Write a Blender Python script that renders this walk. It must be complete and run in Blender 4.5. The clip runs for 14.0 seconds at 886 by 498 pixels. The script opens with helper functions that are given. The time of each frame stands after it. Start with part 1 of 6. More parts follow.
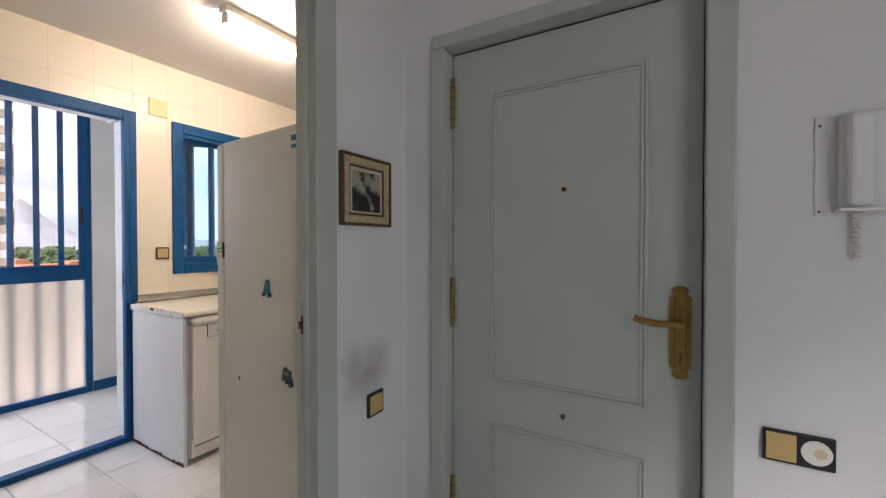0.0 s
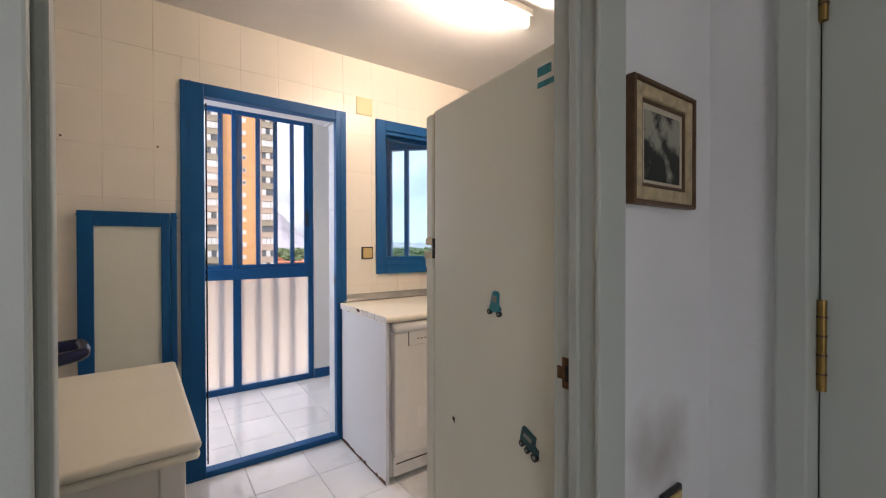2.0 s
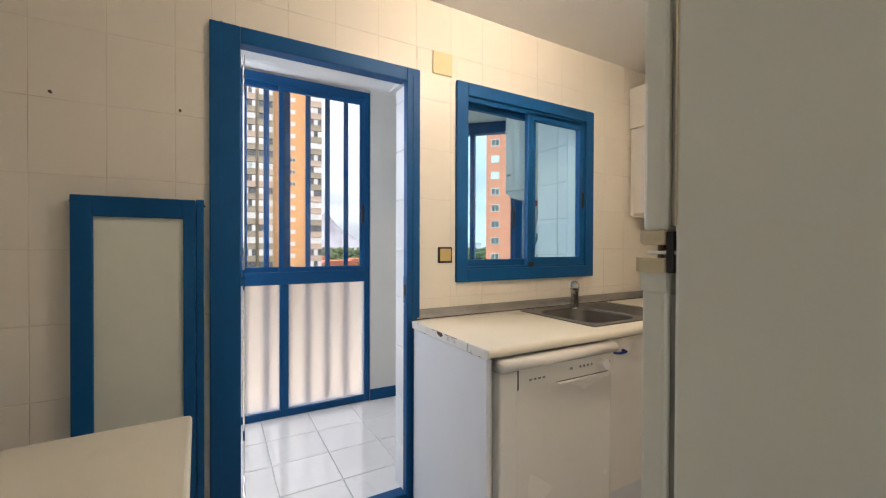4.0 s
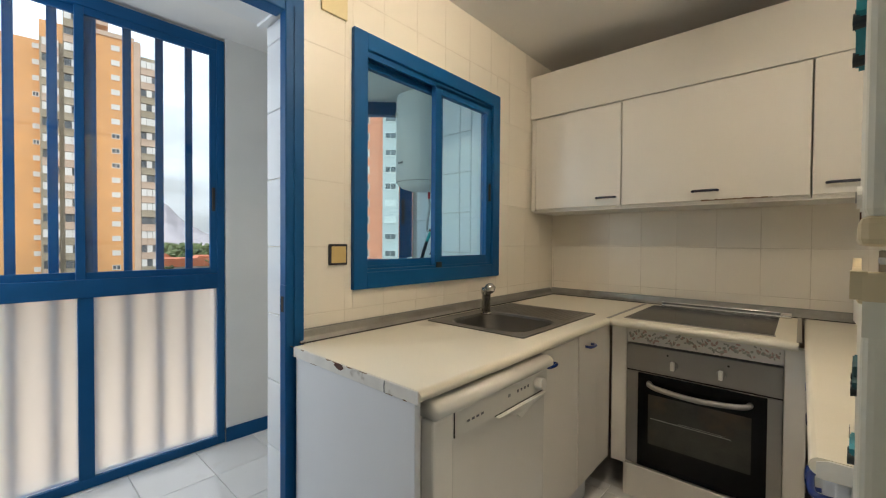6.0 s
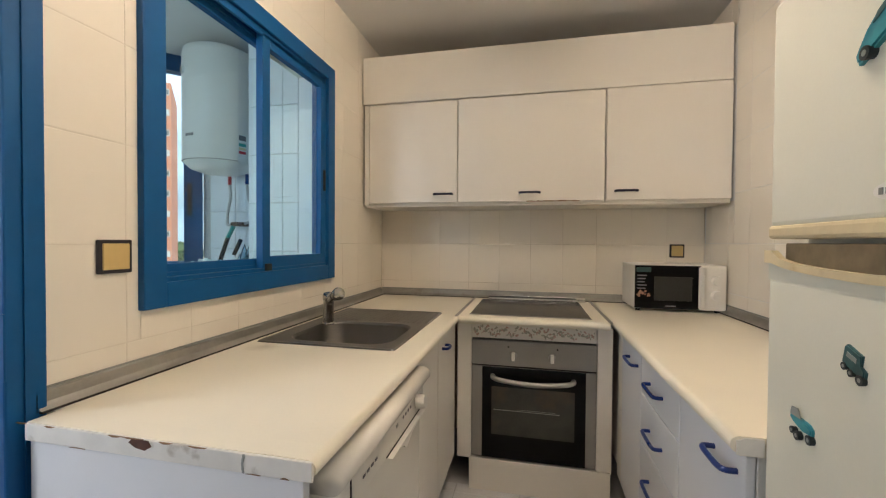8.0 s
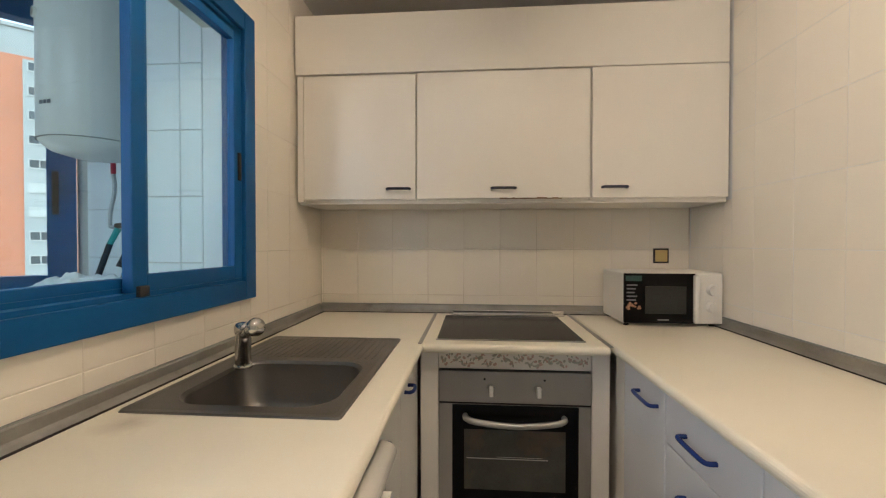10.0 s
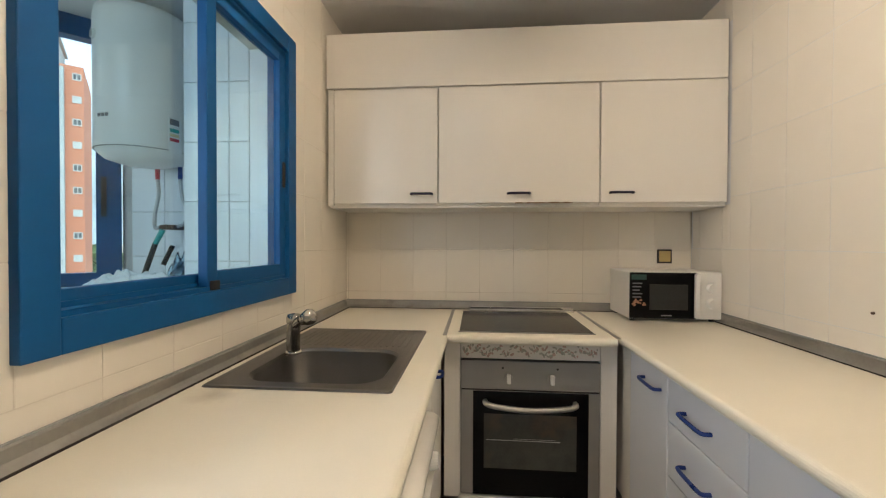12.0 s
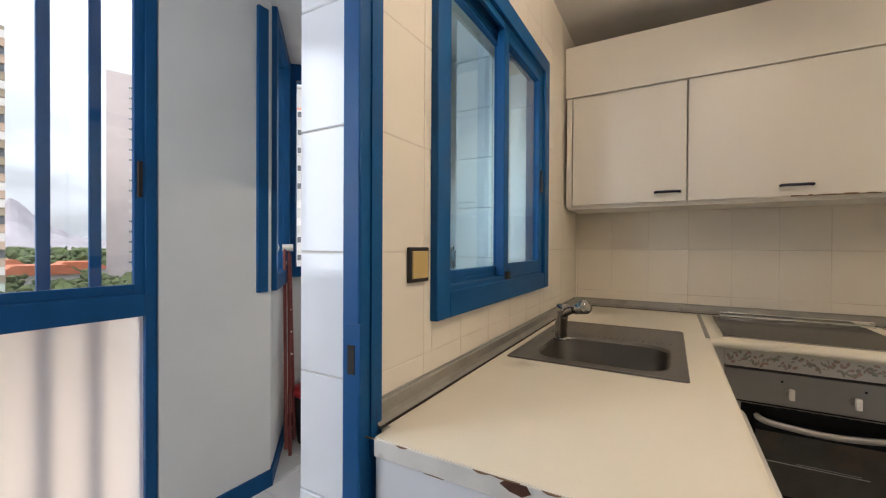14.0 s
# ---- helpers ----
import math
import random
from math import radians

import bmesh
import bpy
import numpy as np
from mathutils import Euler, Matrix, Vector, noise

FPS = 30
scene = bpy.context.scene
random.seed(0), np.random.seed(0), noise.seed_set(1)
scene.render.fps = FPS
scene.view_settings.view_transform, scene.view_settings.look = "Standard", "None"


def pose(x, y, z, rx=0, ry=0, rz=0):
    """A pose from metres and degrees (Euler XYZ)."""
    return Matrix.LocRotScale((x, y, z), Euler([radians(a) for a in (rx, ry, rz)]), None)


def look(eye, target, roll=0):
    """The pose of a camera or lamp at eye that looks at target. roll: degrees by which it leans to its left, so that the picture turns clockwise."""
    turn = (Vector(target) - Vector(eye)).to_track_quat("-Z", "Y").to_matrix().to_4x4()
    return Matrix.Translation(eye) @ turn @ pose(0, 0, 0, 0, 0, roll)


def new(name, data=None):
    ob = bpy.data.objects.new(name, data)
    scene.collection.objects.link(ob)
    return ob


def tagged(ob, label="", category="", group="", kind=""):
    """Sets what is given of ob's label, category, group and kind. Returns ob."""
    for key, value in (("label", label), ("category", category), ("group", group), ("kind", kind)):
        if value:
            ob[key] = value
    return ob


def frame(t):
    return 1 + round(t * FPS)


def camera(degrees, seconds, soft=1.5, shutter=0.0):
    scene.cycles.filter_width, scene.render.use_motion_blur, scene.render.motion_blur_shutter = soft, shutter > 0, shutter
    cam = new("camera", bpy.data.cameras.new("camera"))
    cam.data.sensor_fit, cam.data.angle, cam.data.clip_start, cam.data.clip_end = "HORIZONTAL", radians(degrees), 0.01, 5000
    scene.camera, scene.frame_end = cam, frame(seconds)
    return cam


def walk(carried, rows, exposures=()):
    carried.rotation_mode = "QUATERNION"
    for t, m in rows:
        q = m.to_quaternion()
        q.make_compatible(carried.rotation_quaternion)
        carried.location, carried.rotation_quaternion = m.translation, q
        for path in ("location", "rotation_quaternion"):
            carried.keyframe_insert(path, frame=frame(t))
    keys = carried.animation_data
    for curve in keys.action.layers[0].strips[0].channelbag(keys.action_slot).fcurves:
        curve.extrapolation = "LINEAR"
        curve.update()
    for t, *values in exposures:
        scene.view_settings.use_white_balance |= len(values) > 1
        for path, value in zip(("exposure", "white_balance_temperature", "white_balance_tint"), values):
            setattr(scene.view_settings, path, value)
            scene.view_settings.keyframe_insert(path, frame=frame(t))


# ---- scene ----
cam = camera(95.9, 14.0, 1.2)
PATH = [
    (0, (-1.908, 1.208, 1.256), (-2.919, 2.933, 1.23), 0.0),
    (0.5, (-2.007, 1.285, 1.257), (-3.187, 2.9, 1.235), 0.0),
    (1, (-2.103, 1.351, 1.249), (-3.457, 2.823, 1.231), 0.1),
    (1.5, (-2.246, 1.409, 1.242), (-3.764, 2.711, 1.222), 0.1),
    (2, (-2.444, 1.444, 1.24), (-4.073, 2.604, 1.223), -0.1),
    (2.5, (-2.622, 1.471, 1.234), (-4.339, 2.496, 1.219), 0.2),
    (2.7, (-2.702, 1.472, 1.236), (-4.449, 2.445, 1.221), 0.2),
    (4.8, (-3.318, 1.616, 1.244), (-5.035, 2.642, 1.22), 0.2),
    (5, (-3.357, 1.621, 1.247), (-5.022, 2.729, 1.218), 0.3),
    (5.5, (-3.468, 1.649, 1.245), (-4.974, 2.966, 1.219), 0.4),
    (6, (-3.57, 1.696, 1.243), (-4.905, 3.184, 1.209), 0.4),
    (6.5, (-3.667, 1.748, 1.239), (-4.777, 3.412, 1.208), 0.4),
    (7, (-3.751, 1.766, 1.232), (-4.616, 3.569, 1.199), 0.4),
    (7.5, (-3.829, 1.776, 1.235), (-4.454, 3.675, 1.2), 0.4),
    (8, (-3.921, 1.802, 1.233), (-4.352, 3.755, 1.198), 0.4),
    (8.5, (-3.998, 1.873, 1.228), (-4.328, 3.845, 1.193), 0.3),
    (9, (-4.026, 2.026, 1.242), (-4.3, 4.007, 1.202), 0.3),
    (9.2, (-4.031, 2.098, 1.252), (-4.282, 4.082, 1.213), 0.2),
    (11.3, (-4.144, 2.236, 1.255), (-4.196, 4.235, 1.243), 0.2),
    (11.5, (-4.147, 2.156, 1.265), (-4.236, 4.154, 1.239), 0.2),
    (12, (-4.141, 2.041, 1.256), (-4.307, 4.034, 1.23), 0.2),
    (12.5, (-4.163, 1.958, 1.265), (-4.371, 3.947, 1.235), 0.2),
    (13, (-4.216, 1.881, 1.261), (-4.568, 3.849, 1.234), 0.2),
    (13.5, (-4.298, 1.82, 1.252), (-4.936, 3.716, 1.235), 0.2),
    (14, (-4.399, 1.796, 1.236), (-5.391, 3.533, 1.221), 0.3),
]
EXPOSURE = [(0, 0.42, 6580, 16), (2.7, 0.46, 6560, 19), (4.8, 0.30, 6500, 6), (5.5, 0.20, 6500, 5), (6.2, 0.05, 6500, 5), (6.6, 0.12, 6520, 6), (7.5, 0.30, 6540, 8), (8.5, 0.33, 6540, 12), (9.2, 0.24, 6540, 12), (11.4, 0.40, 6460, 8), (12.5, 0.34, 6520, 10), (13.0, 0.42, 6520, 10), (13.5, 0.38, 6520, 10), (14, 0.14, 6540, 12)]
walk(cam, [(t, look(eye, target, roll)) for t, eye, target, roll in PATH], EXPOSURE)
TUBE_E, GALLERY_W, HALL_W = 156.0, 15.0, 6.0

# ---- world and large lights ----
world = bpy.data.worlds.new("world")
scene.world = world
world.use_nodes = True
wn = world.node_tree.nodes
sky = wn.new("ShaderNodeTexSky")
sky.sky_type = "NISHITA"
sky.sun_disc = False
sky.sun_elevation = radians(38)
sky.sun_rotation = radians(200)
sky.air_density, sky.dust_density, sky.ozone_density = 1.0, 6.0, 1.0
# thin cloud over the sky: soft white veil from noise
wtc = wn.new("ShaderNodeTexCoord")
wmap = wn.new("ShaderNodeMapping")
wmap.inputs["Scale"].default_value = (1.0, 1.0, 3.0)
wnoi = wn.new("ShaderNodeTexNoise")
wnoi.inputs["Scale"].default_value = 3.0
wnoi.inputs["Detail"].default_value = 6.0
wmr = wn.new("ShaderNodeMapRange")
wmr.inputs["From Min"].default_value, wmr.inputs["From Max"].default_value = 0.38, 0.6
wmr.inputs["To Min"].default_value, wmr.inputs["To Max"].default_value = 0.55, 0.95
wmix = wn.new("ShaderNodeMixRGB")
wmix.inputs["Color2"].default_value = (9.0, 9.6, 10.6, 1)
wl = world.node_tree.links
wl.new(wtc.outputs["Generated"], wmap.inputs["Vector"])
wl.new(wmap.outputs["Vector"], wnoi.inputs["Vector"])
wl.new(wnoi.outputs["Fac"], wmr.inputs["Value"])
wl.new(wmr.outputs["Result"], wmix.inputs["Fac"])
wl.new(sky.outputs["Color"], wmix.inputs["Color1"])
# an overcast sky is brighter overhead than at the horizon
wsep = wn.new("ShaderNodeSeparateXYZ")
wl.new(wtc.outputs["Generated"], wsep.inputs["Vector"])
wup = wn.new("ShaderNodeMapRange")
wup.inputs["From Min"].default_value, wup.inputs["From Max"].default_value = 0.1, 1.0
wup.inputs["To Min"].default_value, wup.inputs["To Max"].default_value = 1.0, 3.2
wl.new(wsep.outputs["Z"], wup.inputs["Value"])
wsc = wn.new("ShaderNodeVectorMath")
wsc.operation = "SCALE"
wl.new(wmix.outputs["Color"], wsc.inputs[0])
wl.new(wup.outputs["Result"], wsc.inputs["Scale"])
wl.new(wsc.outputs[0], wn["Background"].inputs["Color"])
wn["Background"].inputs["Strength"].default_value = 0.115

sun = new("sun", bpy.data.lights.new("sun", "SUN"))
sun.data.energy, sun.data.angle, sun.data.color = 1.2, radians(12), (1.0, 0.96, 0.9)
sun.matrix_world = look((20, -40, 40), (-20, 10, 0))


def area(name, eye, target, sx, sy, power, col):
    li = bpy.data.lights.new(name, "AREA")
    li.shape, li.size, li.size_y, li.energy, li.color = "RECTANGLE", sx, sy, power, col
    ob = new(name, li)
    ob.matrix_world = look(eye, target)
    return ob


# gallery: area lamp standing in for sky light at the hidden end of the glazing
area("gallery_daylight", (-6.06, 1.20, 1.70), (-4.95, 2.9, 1.45), 0.58, 1.25, GALLERY_W, (0.83, 0.89, 1.0))
# hall: added fill lamp in an unseen, made-up window opening
area("hall_fill", (-0.31, 0.60, 1.5), (-3.3, 1.45, 1.15), 1.3, 1.25, HALL_W, (1.0, 1.0, 0.96))




# ---- materials ----
def mat(name, col, rough=0.5, metal=0.0, var=0.08, scale=4.0, bump=0.05, bscale=90.0, rnd=0.0, coat=0.0, spec=0.5, stain=None, smin=0.62, smax=0.75, sscale=6.0):
    m = bpy.data.materials.new(name)
    m.use_nodes = True
    n, l = m.node_tree.nodes, m.node_tree.links
    p = n["Principled BSDF"]
    p.inputs["Roughness"].default_value, p.inputs["Metallic"].default_value = rough, metal
    p.inputs["Coat Weight"].default_value = coat
    p.inputs["Specular IOR Level"].default_value = spec
    tc, oi = n.new("ShaderNodeTexCoord"), n.new("ShaderNodeObjectInfo")
    off = n.new("ShaderNodeVectorMath")
    off.operation = "MULTIPLY_ADD"
    off.inputs[1].default_value = (37.0, 23.0, 51.0)
    l.new(oi.outputs["Random"], off.inputs[0])
    l.new(tc.outputs["Object"], off.inputs[2])
    big, fine = n.new("ShaderNodeTexNoise"), n.new("ShaderNodeTexNoise")
    big.inputs["Scale"].default_value, big.inputs["Detail"].default_value = scale, 2.0
    fine.inputs["Scale"].default_value, fine.inputs["Detail"].default_value = bscale, 3.0
    l.new(off.outputs[0], big.inputs["Vector"])
    l.new(off.outputs[0], fine.inputs["Vector"])
    add = n.new("ShaderNodeMath")
    add.operation = "MULTIPLY_ADD"
    add.inputs[1].default_value = 0.3
    l.new(fine.outputs["Fac"], add.inputs[0])
    l.new(big.outputs["Fac"], add.inputs[2])
    add2 = n.new("ShaderNodeMath")
    add2.operation = "MULTIPLY_ADD"
    add2.inputs[1].default_value = rnd
    l.new(oi.outputs["Random"], add2.inputs[0])
    l.new(add.outputs[0], add2.inputs[2])
    mr = n.new("ShaderNodeMapRange")
    mr.inputs["From Min"].default_value, mr.inputs["From Max"].default_value = 0.4, 0.9 + rnd
    mr.inputs["To Min"].default_value, mr.inputs["To Max"].default_value = 1 - var, 1 + var * 0.4
    l.new(add2.outputs[0], mr.inputs["Value"])
    sc = n.new("ShaderNodeVectorMath")
    sc.operation = "SCALE"
    sc.inputs[0].default_value = col
    l.new(mr.outputs["Result"], sc.inputs["Scale"])
    outc = sc.outputs[0]
    if stain:
        st = n.new("ShaderNodeTexNoise")
        st.inputs["Scale"].default_value, st.inputs["Detail"].default_value = sscale, 8.0
        l.new(off.outputs[0], st.inputs["Vector"])
        sm = n.new("ShaderNodeMapRange")
        sm.inputs["From Min"].default_value, sm.inputs["From Max"].default_value = smin, smax
        l.new(st.outputs["Fac"], sm.inputs["Value"])
        mx = n.new("ShaderNodeMixRGB")
        mx.inputs["Color2"].default_value = (*stain, 1)
        l.new(sm.outputs["Result"], mx.inputs["Fac"])
        l.new(outc, mx.inputs["Color1"])
        outc = mx.outputs["Color"]
    l.new(outc, p.inputs["Base Color"])
    rr = n.new("ShaderNodeMapRange")
    rr.inputs["From Min"].default_value, rr.inputs["From Max"].default_value = 0.3, 0.7
    rr.inputs["To Min"].default_value, rr.inputs["To Max"].default_value = max(0.02, rough * 0.93), min(1.0, rough * 1.07)
    l.new(big.outputs["Fac"], rr.inputs["Value"])
    l.new(rr.outputs["Result"], p.inputs["Roughness"])
    if bump:
        bp = n.new("ShaderNodeBump")
        bp.inputs["Strength"].default_value, bp.inputs["Distance"].default_value = bump, 0.004
        l.new(fine.outputs["Fac"], bp.inputs["Height"])
        l.new(bp.outputs["Normal"], p.inputs["Normal"])
    return m


def glassmat(name, col=(1, 1, 1), rough=0.0, ior=1.45):
    m = bpy.data.materials.new(name)
    m.use_nodes = True
    p = m.node_tree.nodes["Principled BSDF"]
    p.inputs["Base Color"].default_value = (*col, 1)
    p.inputs["Transmission Weight"].default_value = 1.0
    p.inputs["Roughness"].default_value, p.inputs["IOR"].default_value = rough, ior
    return m


def glow(name, col, strength):
    m = bpy.data.materials.new(name)
    m.use_nodes = True
    p = m.node_tree.nodes["Principled BSDF"]
    p.inputs["Base Color"].default_value = (*col, 1)
    p.inputs["Emission Color"].default_value = (*col, 1)
    p.inputs["Emission Strength"].default_value = strength
    return m


TILE = mat("cream_wall_tile", (0.82, 0.765, 0.665), 0.30, var=0.03, scale=2.5, bump=0.015, bscale=14, rnd=0.08)
GROUT = mat("wall_grout", (0.77, 0.71, 0.61), 0.85, var=0.10, scale=9, bump=0.1, stain=(0.42, 0.36, 0.28), smin=0.50, smax=0.70, sscale=3)
WTILE = mat("white_wall_tile", (0.78, 0.80, 0.82), 0.12, var=0.04, bump=0.01, bscale=12, rnd=0.08)
WGROUT = mat("white_grout", (0.50, 0.50, 0.50), 0.9, var=0.15)
PLASTER = mat("white_plaster", (0.76, 0.77, 0.77), 0.85, var=0.05, scale=3, bump=0.35, bscale=160)
CEIL = mat("ceiling_paint", (0.78, 0.77, 0.75), 0.9, var=0.05, scale=2, bump=0.2, bscale=120)
FTILE = mat("white_floor_tile", (0.78, 0.78, 0.78), 0.09, var=0.06, scale=3, bump=0.008, bscale=10, rnd=0.1, stain=(0.62, 0.60, 0.56), smin=0.6, smax=0.85)
FGROUT = mat("floor_grout", (0.63, 0.62, 0.60), 0.9, var=0.2, scale=8)
BLUE = mat("blue_enamel_paint", (0.004, 0.078, 0.23), 0.48, spec=0.22, var=0.10, scale=5, bump=0.06, bscale=60)
INDIGO = mat("near_black_blue_plastic", (0.010, 0.012, 0.035), 0.35, var=0.06, bump=0.0)
NAVY = mat("navy_plastic", (0.012, 0.035, 0.19), 0.28, var=0.06, bump=0.0)
DNAVY = mat("dark_navy_enamel", (0.008, 0.010, 0.055), 0.22, var=0.06, bump=0.0)
DGREEN = mat("grey_green_door_paint", (0.47, 0.51, 0.47), 0.42, var=0.05, scale=3, bump=0.10, bscale=220)
LAM = mat("white_laminate", (0.80, 0.765, 0.70), 0.36, var=0.03, scale=2, bump=0.03, bscale=250)
# the same white laminate with the blue cast of daylight put into its colour
LAMC = mat("daylight_tinted_laminate", (0.74, 0.75, 0.77), 0.40, var=0.035, scale=2, bump=0.03, bscale=250)
TOP = mat("cream_worktop_laminate", (0.84, 0.79, 0.66), 0.34, var=0.05, scale=3, bump=0.03, bscale=220, stain=(0.72, 0.62, 0.44), smin=0.64, smax=0.9, sscale=4)
CHIP = mat("raw_chipboard", (0.24, 0.14, 0.07), 0.9, var=0.4, scale=40, bump=0.6)
EDGE = mat("worn_edge_strip", (0.76, 0.735, 0.68), 0.5, var=0.10, scale=14, bump=0.05, stain=(0.50, 0.46, 0.40), smin=0.62, smax=0.72, sscale=24)
BURN = mat("burnt_brown_chip", (0.10, 0.035, 0.02), 0.8, var=0.4, scale=60)
ALU = mat("dull_aluminium_trim", (0.40, 0.39, 0.365), 0.40, metal=0.85, var=0.2, scale=7, bump=0.04, stain=(0.25, 0.23, 0.2), smin=0.62, smax=0.8, sscale=9)
STEEL = mat("brushed_steel", (0.36, 0.345, 0.32), 0.33, metal=0.95, var=0.12, scale=3, bump=0.06, bscale=300)
SINK = mat("worn_sink_steel", (0.235, 0.225, 0.215), 0.33, metal=0.95, var=0.2, scale=5, bump=0.08, bscale=200, stain=(0.17, 0.165, 0.16), smin=0.55, smax=0.8)
CHROME = mat("chrome", (0.72, 0.72, 0.72), 0.08, metal=1.0, var=0.05, bump=0)
TAPM = mat("dulled_chrome", (0.50, 0.49, 0.46), 0.16, metal=1.0, var=0.2, scale=30, bump=0.01)
BRASS = mat("aged_brass", (0.36, 0.23, 0.075), 0.36, metal=0.95, var=0.3, scale=20, bump=0.05, stain=(0.2, 0.12, 0.04), smin=0.6, smax=0.75, sscale=30)
BLACK = mat("black_glass", (0.004, 0.004, 0.0045), 0.10, spec=0.12, var=0.2, bump=0)
DARK = mat("dark_gap", (0.025, 0.02, 0.018), 0.8, var=0.2)
HOB = mat("black_ceramic_hob", (0.008, 0.008, 0.009), 0.14, spec=0.07, var=0.25, scale=6, bump=0.01)
WPLAS = mat("white_plastic", (0.80, 0.78, 0.73), 0.33, var=0.04, bump=0.0)
WENAM = mat("dishwasher_enamel", (0.80, 0.775, 0.72), 0.26, var=0.03, bump=0.01)
FRIDGE = mat("aged_fridge_enamel", (0.75, 0.745, 0.64), 0.32, var=0.05, scale=2.5, bump=0.02, bscale=200)
YELP = mat("yellowed_plastic", (0.66, 0.56, 0.36), 0.45, var=0.12, scale=10, stain=(0.45, 0.30, 0.12), smin=0.62, smax=0.8, sscale=14)
# brown stands in for the shade inside the fridge grip recess
RECESS = mat("shaded_brown_plastic", (0.30, 0.23, 0.14), 0.6, var=0.3, scale=30)
RUBBER = mat("grey_rubber_gasket", (0.30, 0.31, 0.29), 0.7, var=0.2)
SWBEI = mat("ochre_switch_plate", (0.58, 0.42, 0.17), 0.4, var=0.06, bump=0)
SWBLK = mat("black_switch_frame", (0.018, 0.016, 0.02), 0.35, var=0.1, bump=0)
YBOX = mat("cream_junction_cover", (0.74, 0.63, 0.36), 0.5, var=0.05, bump=0)
RUST = mat("tarnished_brass", (0.15, 0.075, 0.03), 0.5, metal=0.5, var=0.5, scale=60, bump=0.1)
GILT = mat("gilt_frame", (0.56, 0.45, 0.27), 0.45, metal=0.15, var=0.35, scale=40, bump=0.3, bscale=150)
GILTD = mat("dark_frame_edge", (0.12, 0.065, 0.03), 0.5, var=0.4, scale=40, bump=0.3)
MATB = mat("aged_mount_board", (0.58, 0.52, 0.40), 0.8, var=0.1)
TEAL = mat("teal_magnet", (0.03, 0.27, 0.33), 0.4, var=0.35, scale=50, bump=0.1)
TEALD = mat("dark_teal_magnet", (0.03, 0.10, 0.11), 0.45, var=0.4, scale=60)
TYRE = mat("black_moulded_tyre", (0.02, 0.028, 0.03), 0.5, var=0.3, scale=60)
FUR = mat("brown_fur", (0.16, 0.075, 0.04), 0.95, var=0.6, scale=30, bump=1.0, bscale=160)
RED = mat("red_plastic", (0.55, 0.02, 0.03), 0.4, var=0.08)
MAROON = mat("maroon_painted_steel", (0.22, 0.05, 0.045), 0.4, var=0.15)
CLOTH = mat("white_cotton_cloth", (0.82, 0.83, 0.84), 0.95, var=0.08, scale=8, bump=0.4, bscale=200)
BRAID = mat("braided_hose", (0.50, 0.50, 0.50), 0.4, metal=0.7, var=0.3, scale=120, bump=0.3, bscale=400)
GREENP = mat("turquoise_valve", (0.02, 0.36, 0.33), 0.4, var=0.1)
INK = mat("grey_ink", (0.16, 0.16, 0.17), 0.6, var=0.05, bump=0)
FLOWR = mat("rose_print", (0.60, 0.42, 0.35), 0.5, var=0.3, scale=60, bump=0)
FLOWG = mat("sage_print", (0.47, 0.46, 0.38), 0.5, var=0.3, scale=60, bump=0)
GLASS = glassmat("clear_glass", (0.97, 0.99, 0.99))
TINT = glassmat("bluish_window_glass", (0.64, 0.885, 0.955))
PALEP = mat("opal_pane", (0.70, 0.715, 0.63), 0.25, var=0.06, scale=3, bump=0.01, bscale=20)
FROST = glassmat("frosted_glass", (1.0, 0.95, 0.91), 0.50)
TUBE = glow("fluorescent_tube", (1.0, 0.82, 0.645), TUBE_E)


def engraving(name):
    m = mat(name, (0.3, 0.3, 0.3), 0.6, bump=0)
    n, l = m.node_tree.nodes, m.node_tree.links
    tc = n.new("ShaderNodeTexCoord")
    no = n.new("ShaderNodeTexNoise")
    no.inputs["Scale"].default_value, no.inputs["Detail"].default_value = 22.0, 9.0
    l.new(tc.outputs["Object"], no.inputs["Vector"])
    cr = n.new("ShaderNodeValToRGB")
    cr.color_ramp.elements[0].position, cr.color_ramp.elements[0].color = 0.46, (0.02, 0.022, 0.018, 1)
    cr.color_ramp.elements[1].position, cr.color_ramp.elements[1].color = 0.60, (0.34, 0.34, 0.27, 1)
    # trees massed low and to one side under a paler sky
    sep, mr = n.new("ShaderNodeSeparateXYZ"), n.new("ShaderNodeMapRange")
    l.new(tc.outputs["Object"], sep.inputs["Vector"])
    mr.inputs["From Min"].default_value, mr.inputs["From Max"].default_value = -0.05, 0.06
    mr.inputs["To Min"].default_value, mr.inputs["To Max"].default_value = -0.10, 0.09
    l.new(sep.outputs["Z"], mr.inputs["Value"])
    up = n.new("ShaderNodeMath")
    l.new(no.outputs["Fac"], up.inputs[0])
    l.new(mr.outputs["Result"], up.inputs[1])
    l.new(up.outputs[0], cr.inputs["Fac"])
    l.new(cr.outputs["Color"], n["Principled BSDF"].inputs["Base Color"])
    return m


